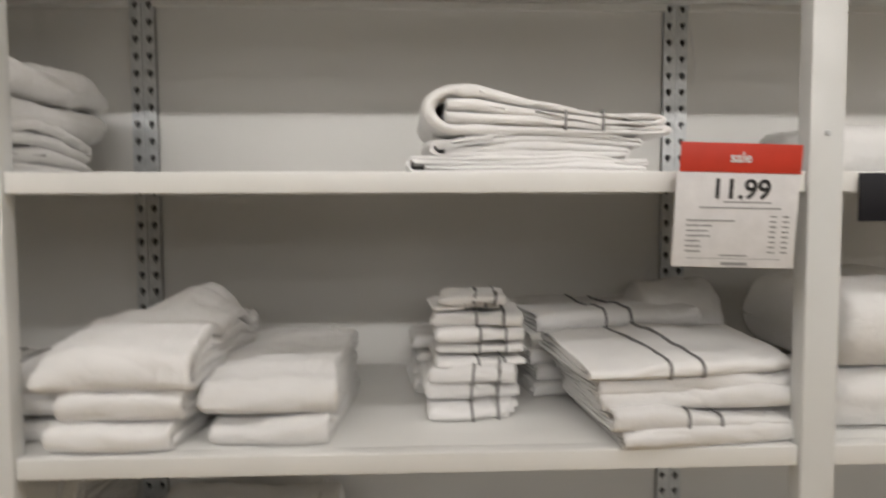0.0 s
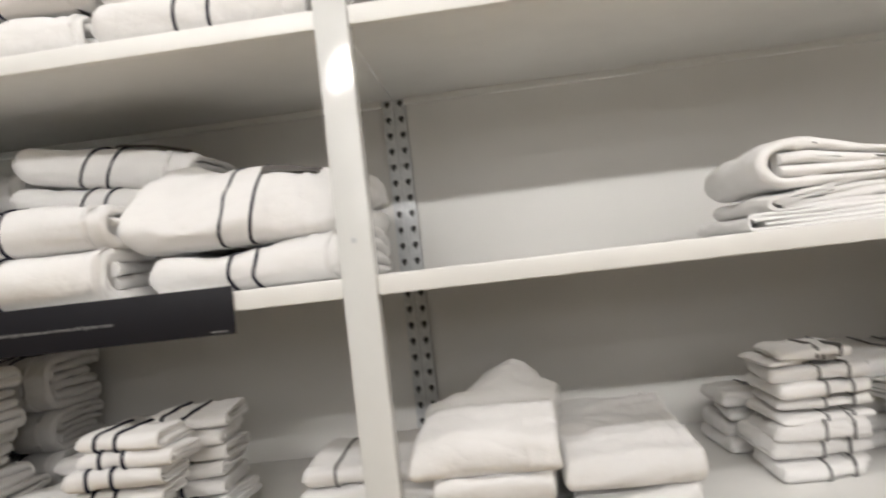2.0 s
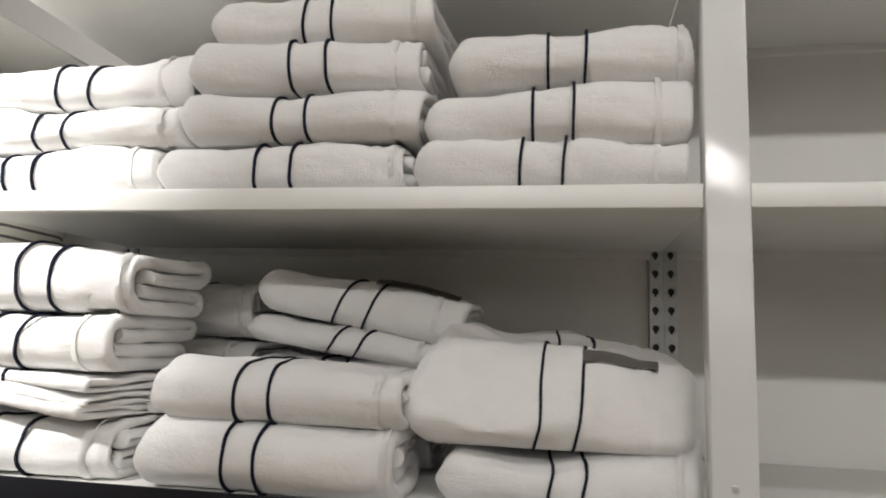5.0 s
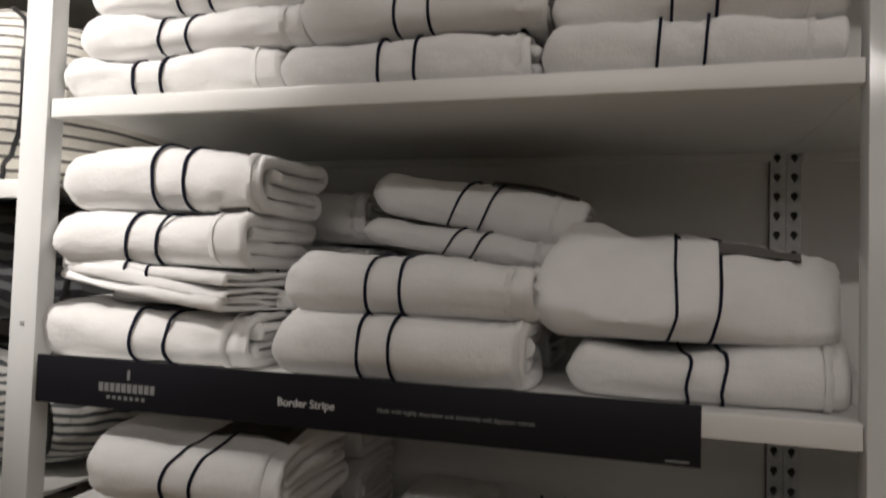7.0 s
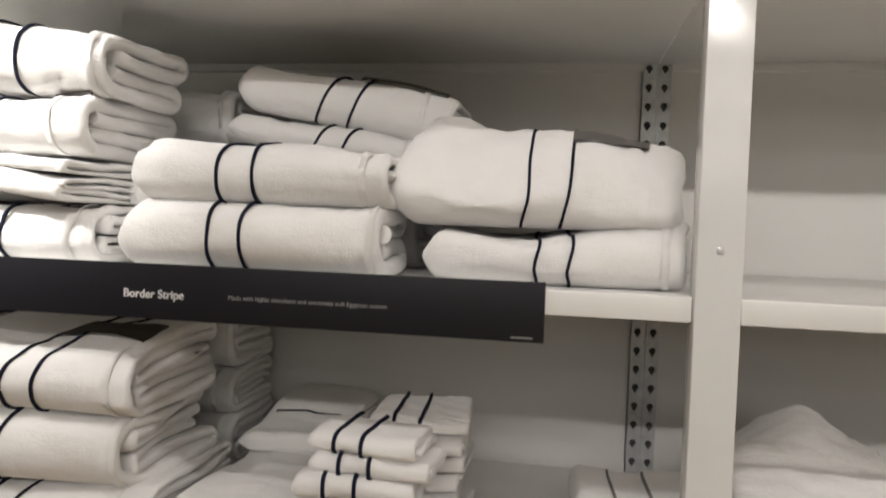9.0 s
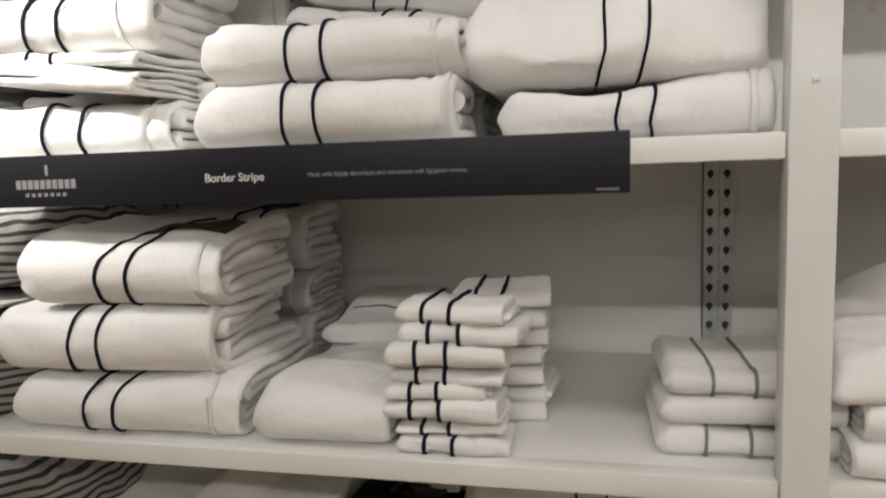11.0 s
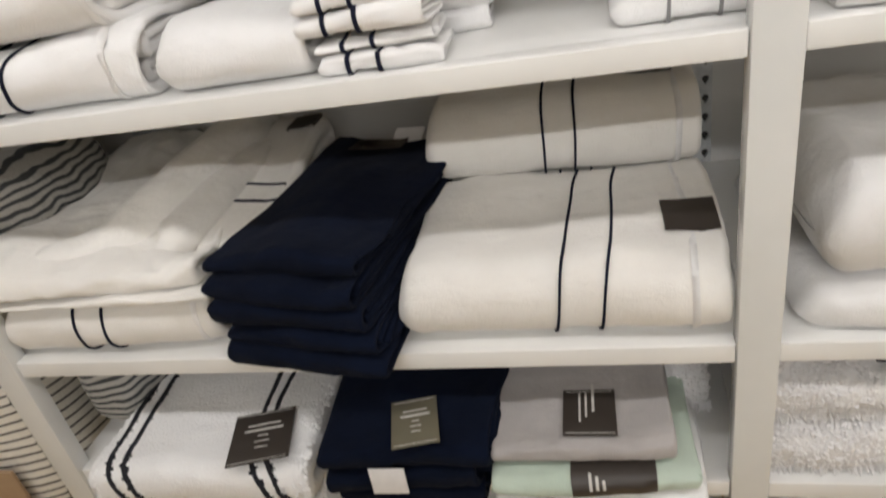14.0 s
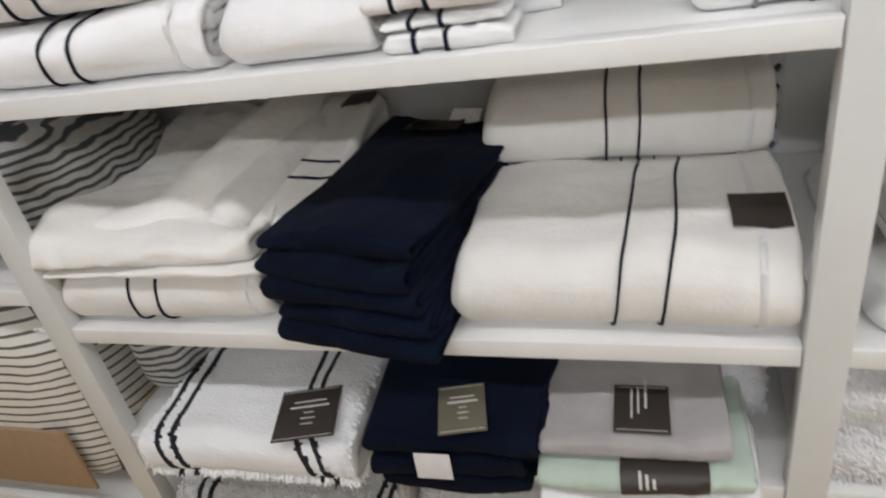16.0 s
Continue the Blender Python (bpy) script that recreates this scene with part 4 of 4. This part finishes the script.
for k, H in enumerate((0.05, 0.16)):
    bath(-0.56 + 0.03 * k, -0.15, 1.0, ZD + 0.05 * k, H, 0.45, 1 + k, (), label="thick white terry bath sheet, folded", seed=225 + k, group="bath sheets", lump=0.010, tag=(0.0, 0.09, 0.84, 0.90, TAG, "dark brown satin label") if k else None, cap=0.04)

# ---- things: shelf of mats ----


def card(parent, x0, x1, y0, y1, z, tilt, yaw, lines, material, label):
    """A printed card label with bars for its small print, lying on a towel."""
    w, d = x1 - x0, y1 - y0
    m = pose((x0 + x1) / 2, y0, z, tilt, 0, yaw)
    c = child("label_card", boxes("label_card", [(-w / 2, w / 2, 0, d, 0, 0.0014)], material, 0.0004), parent, label, m)
    for ya in (0.004, d - 0.005):
        child("print_border", boxes("print_border", [(-w / 2 + 0.004, w / 2 - 0.004, ya, ya + 0.001, 0.0012, 0.002)], PALEINK, 0), c)
    for k, (a, b, t) in enumerate(lines):
        yy = d * (0.28 + 0.11 * k)
        child("print_line", boxes("print_line", [(-w / 2 + w * a, -w / 2 + w * b, yy, yy + t, 0.0012, 0.002)], PALEINK, 0), c)
    return c


LINES = ((0.42, 0.62, 0.002), (0.40, 0.64, 0.002), (0.44, 0.60, 0.002), (0.2, 0.84, 0.004), (0.25, 0.78, 0.003))
f = Fold(0.42, 0.40, 0.088, 1, 231, lump=0.006, cap=0.03)
mat = bath_mat(-1.500, 0.900, ZE, f, "white shaggy bath mat with double black border lines, folded", 231, 6000, (-0.142, -0.112, 0.128, 0.154), ((0.915, -0.142, 0.154), (0.940, -0.112, 0.128)), slant=-0.12)
card(mat, 0.085, 0.190, 0.010, 0.128, 0.1060, 0, 15, LINES, TAG, "dark brown card label with pale print")
z = ZE
for k, (H, y) in enumerate(((0.045, 0.915), (0.055, 0.895), (0.050, 0.900))):
    f = Fold((0.245, 0.262, 0.285)[k], 0.42, H, 2, 241 + k, lump=0.007, cap=0.015 if k == 2 else 0, ragged=0.02, droop=0.004)
    nv = towel("hand_towel", -1.118 + 0.004 * k, y, z, f, "navy blue terry hand towel, folded, with a printed card", "towel", (), cloth=NAVY, group="navy hand towels", yaw=2)
    z += H
card(nv, -0.010, 0.062, 0.000, 0.100, 0.056, 0, 12, LINES, plain("olive_card", (0.16, 0.145, 0.10), 0.4), "olive card label with pale print")
f2 = boxes("care_label", [(-0.028, 0.028, -0.0006, 0.0006, -0.05, 0)], WHITECARD, 0.0003)
child("care_label", f2, nv, "white sewn care label", pose(-0.028, -0.006, 0.016, -4, 0, 0))
z = ZE
for k, (H, cl, lb, x0, x1, y) in enumerate(((0.050, TERRY, "white terry hand towel with a black label, folded", -0.985, -0.672, 0.890), (0.040, MINT, "pale mint green terry hand towel with a dark card, folded", -0.985, -0.690, 0.900), (0.044, GREYT, "grey terry hand towel with a dark brown card, folded", -0.982, -0.715, 0.922))):
    f = Fold(x1 - x0, 0.26, H, 2, 251 + k, lump=0.005, cap=0)
    tw = towel("hand_towel", (x0 + x1) / 2, y, z, f, lb, "towel", (), cloth=cl, group="coloured hand towels", yaw=1)
    if k == 2:
        card(tw, -0.026, 0.052, 0.020, 0.115, H + 0.001, 0, 0, ((0.3, 0.34, 0.06), (0.42, 0.46, 0.05), (0.55, 0.6, 0.06)), TAG, "dark brown card label with pale print")
    else:
        xa, xb, sa, sb = (-0.025, 0.090, 0.46, 0.745) if k else (-0.10, -0.02, 0.50, 0.57)
        child("label_card", mesh_of("label_card", *f.ribbon(xa, xb, sa, sb, out=0.0025), TAG), tw, "dark card label")
        for j in range(3 if k else 0):
            child("print_line", mesh_of("print_line", *f.ribbon(0.000 + 0.009 * j, 0.004 + 0.009 * j, 0.52, 0.66 - 0.03 * j, out=0.0034), PALEINK), tw)
    z += H
f = Fold(0.31, 0.38, 0.105, 2, 261, lump=0.008, cap=0.03)
bath_mat(-0.80, 1.12, ZE, f, "grey-white shaggy bath mat, folded behind the towels", 261, 2600, (), (), GPILE)
for k in range(2):
    f = Fold(0.30, 0.40, 0.095, 2, 263 + k, lump=0.008, cap=0.03)
    bm_ = bath_mat(-0.45, 1.0 + 0.006 * k, ZE + 0.095 * k, f, "grey-white shaggy bath mat with woven bands, folded", 263 + k, 3600, (), (), GPILE)
    if k:
        card(bm_, 0.0, 0.10, 0.01, 0.11, 0.098, -2, -8, LINES, BLACKCARD, "black card label with pale print")

# bottom shelf
f = Fold(0.50, 0.42, 0.125, 2, 271, lump=0.009, cap=0.04)
bath_mat(-1.525, 0.955, ZF, f, "white shaggy bath mat with double black border lines, folded", 271, 4200, (-0.165, -0.140, 0.205, 0.225), (), GPILE)
f = Fold(0.245, 0.42, 0.105, 2, 272, lump=0.008, cap=0.03)
bath_mat(-1.14, 1.02, ZF, f, "grey-white shaggy bath mat, folded", 272, 2600, (), (), GPILE)
f = Fold(0.315, 0.42, 0.135, 2, 273, lump=0.010, cap=0.03)
bath_mat(-0.855, 0.995, ZF, f, "cream-white shaggy bath mat with flecks, folded", 273, 3600, (), (), GPILE)
f = Fold(0.34, 0.42, 0.13, 2, 274, lump=0.010, cap=0.03)
bath_mat(-0.41, 1.02, ZF, f, "grey-white shaggy bath mat with woven bands, folded", 274, 3600, (0.02, 0.06), (), GPILE)

# ---- neighbouring bay: striped bedding in zip bags ----


def bag(x0, x1, y0, y1, z, H, material, seed, label, piping=True, power=3.2, puff=0.012):
    """A plump bag of folded bedding: a rounded block with crumples, and piping along its front seam."""
    nu, nv = 44, 26
    W, D = x1 - x0, y1 - y0
    V, F = [], []

    def sp(c, e):
        return math.copysign(abs(c) ** (2 / e), c)

    def at(u, v):
        cu, su, cv, sv = math.cos(u), math.sin(u), math.cos(v), math.sin(v)
        p = Vector((W / 2 * sp(cv, power) * sp(cu, power), D / 2 * sp(cv, power) * sp(su, power), H / 2 * sp(sv, power) + H / 2))
        n = noise.noise_vector(p * 9 + Vector((seed, 0, seed)))
        n2 = noise.noise_vector(p * 26 + Vector((seed, 2, seed)))
        p += n * puff + n2 * puff * 0.45
        p.z = max(p.z, 0.001)
        return p
    for i in range(nv + 1):
        for j in range(nu):
            V.append(tuple(at(j / nu * 2 * math.pi, -math.pi / 2 + i / nv * math.pi)))
    for i in range(nv):
        for j in range(nu):
            F.append((i * nu + j, i * nu + (j + 1) % nu, (i + 1) * nu + (j + 1) % nu, (i + 1) * nu + j))
    ob = thing("bedding_bag", mesh_of("bedding_bag", V, F, material, True, 80), pose((x0 + x1) / 2, (y0 + y1) / 2, z), label, "bedding", "bedding bags")
    if piping:
        cu = bpy.data.curves.new("piping", "CURVE")
        cu.dimensions, cu.bevel_depth, cu.bevel_resolution = "3D", 0.0045, 2
        for uu in (-0.25 * math.pi,):
            pts = [at(uu, -1.45 + 2.9 * i / 40) * 1.0 for i in range(41)]
            s = cu.splines.new("POLY")
            s.points.add(len(pts) - 1)
            for a, p in zip(s.points, pts):
                a.co = (*p, 1)
        tmp = bpy.data.objects.new("piping_tmp", cu)
        me = bpy.data.meshes.new_from_object(tmp)
        bpy.data.objects.remove(tmp)
        me.materials.clear()
        me.materials.append(PIPING)
        child("piping", me, ob, "black piped seam")
    return ob


bag(-2.75, -1.855, 1.00, 1.52, 1.752, 0.36, BEDDINGW, 3, "striped comforter in a clear zip bag with black piping")
bag(-2.75, -1.775, 1.02, 1.52, 1.232, 0.215, BEDDING, 5, "striped comforter in a clear zip bag with black piping")
bag(-2.75, -1.80, 1.08, 1.52, 1.49, 0.25, BEDDARK, 6, "dark patterned comforter in a clear zip bag")
bag(-2.75, -1.785, 0.99, 1.52, 0.712, 0.24, BEDDING, 7, "striped comforter in a clear zip bag with black piping")
bag(-2.75, -1.85, 1.05, 1.54, 0.952, 0.25, BEDDING, 8, "striped comforter in a clear zip bag with black piping")
bag(-1.835, -1.665, 1.06, 1.52, 0.3685, 0.235, BEDDING, 12, "corner of a striped comforter bag pushed behind the mats", piping=False)
bg = bag(-2.75, -1.852, 0.985, 1.52, 0.130, 0.53, BEDDINGW, 9, "cream and black striped comforter with a cardboard insert", power=4.5, puff=0.008)
child("cardboard_insert", boxes("cardboard_insert", [(-0.30, 0.33, -0.276, -0.268, 0.06, 0.23)], CARDBOARD, 0.002), bg, "brown cardboard insert")
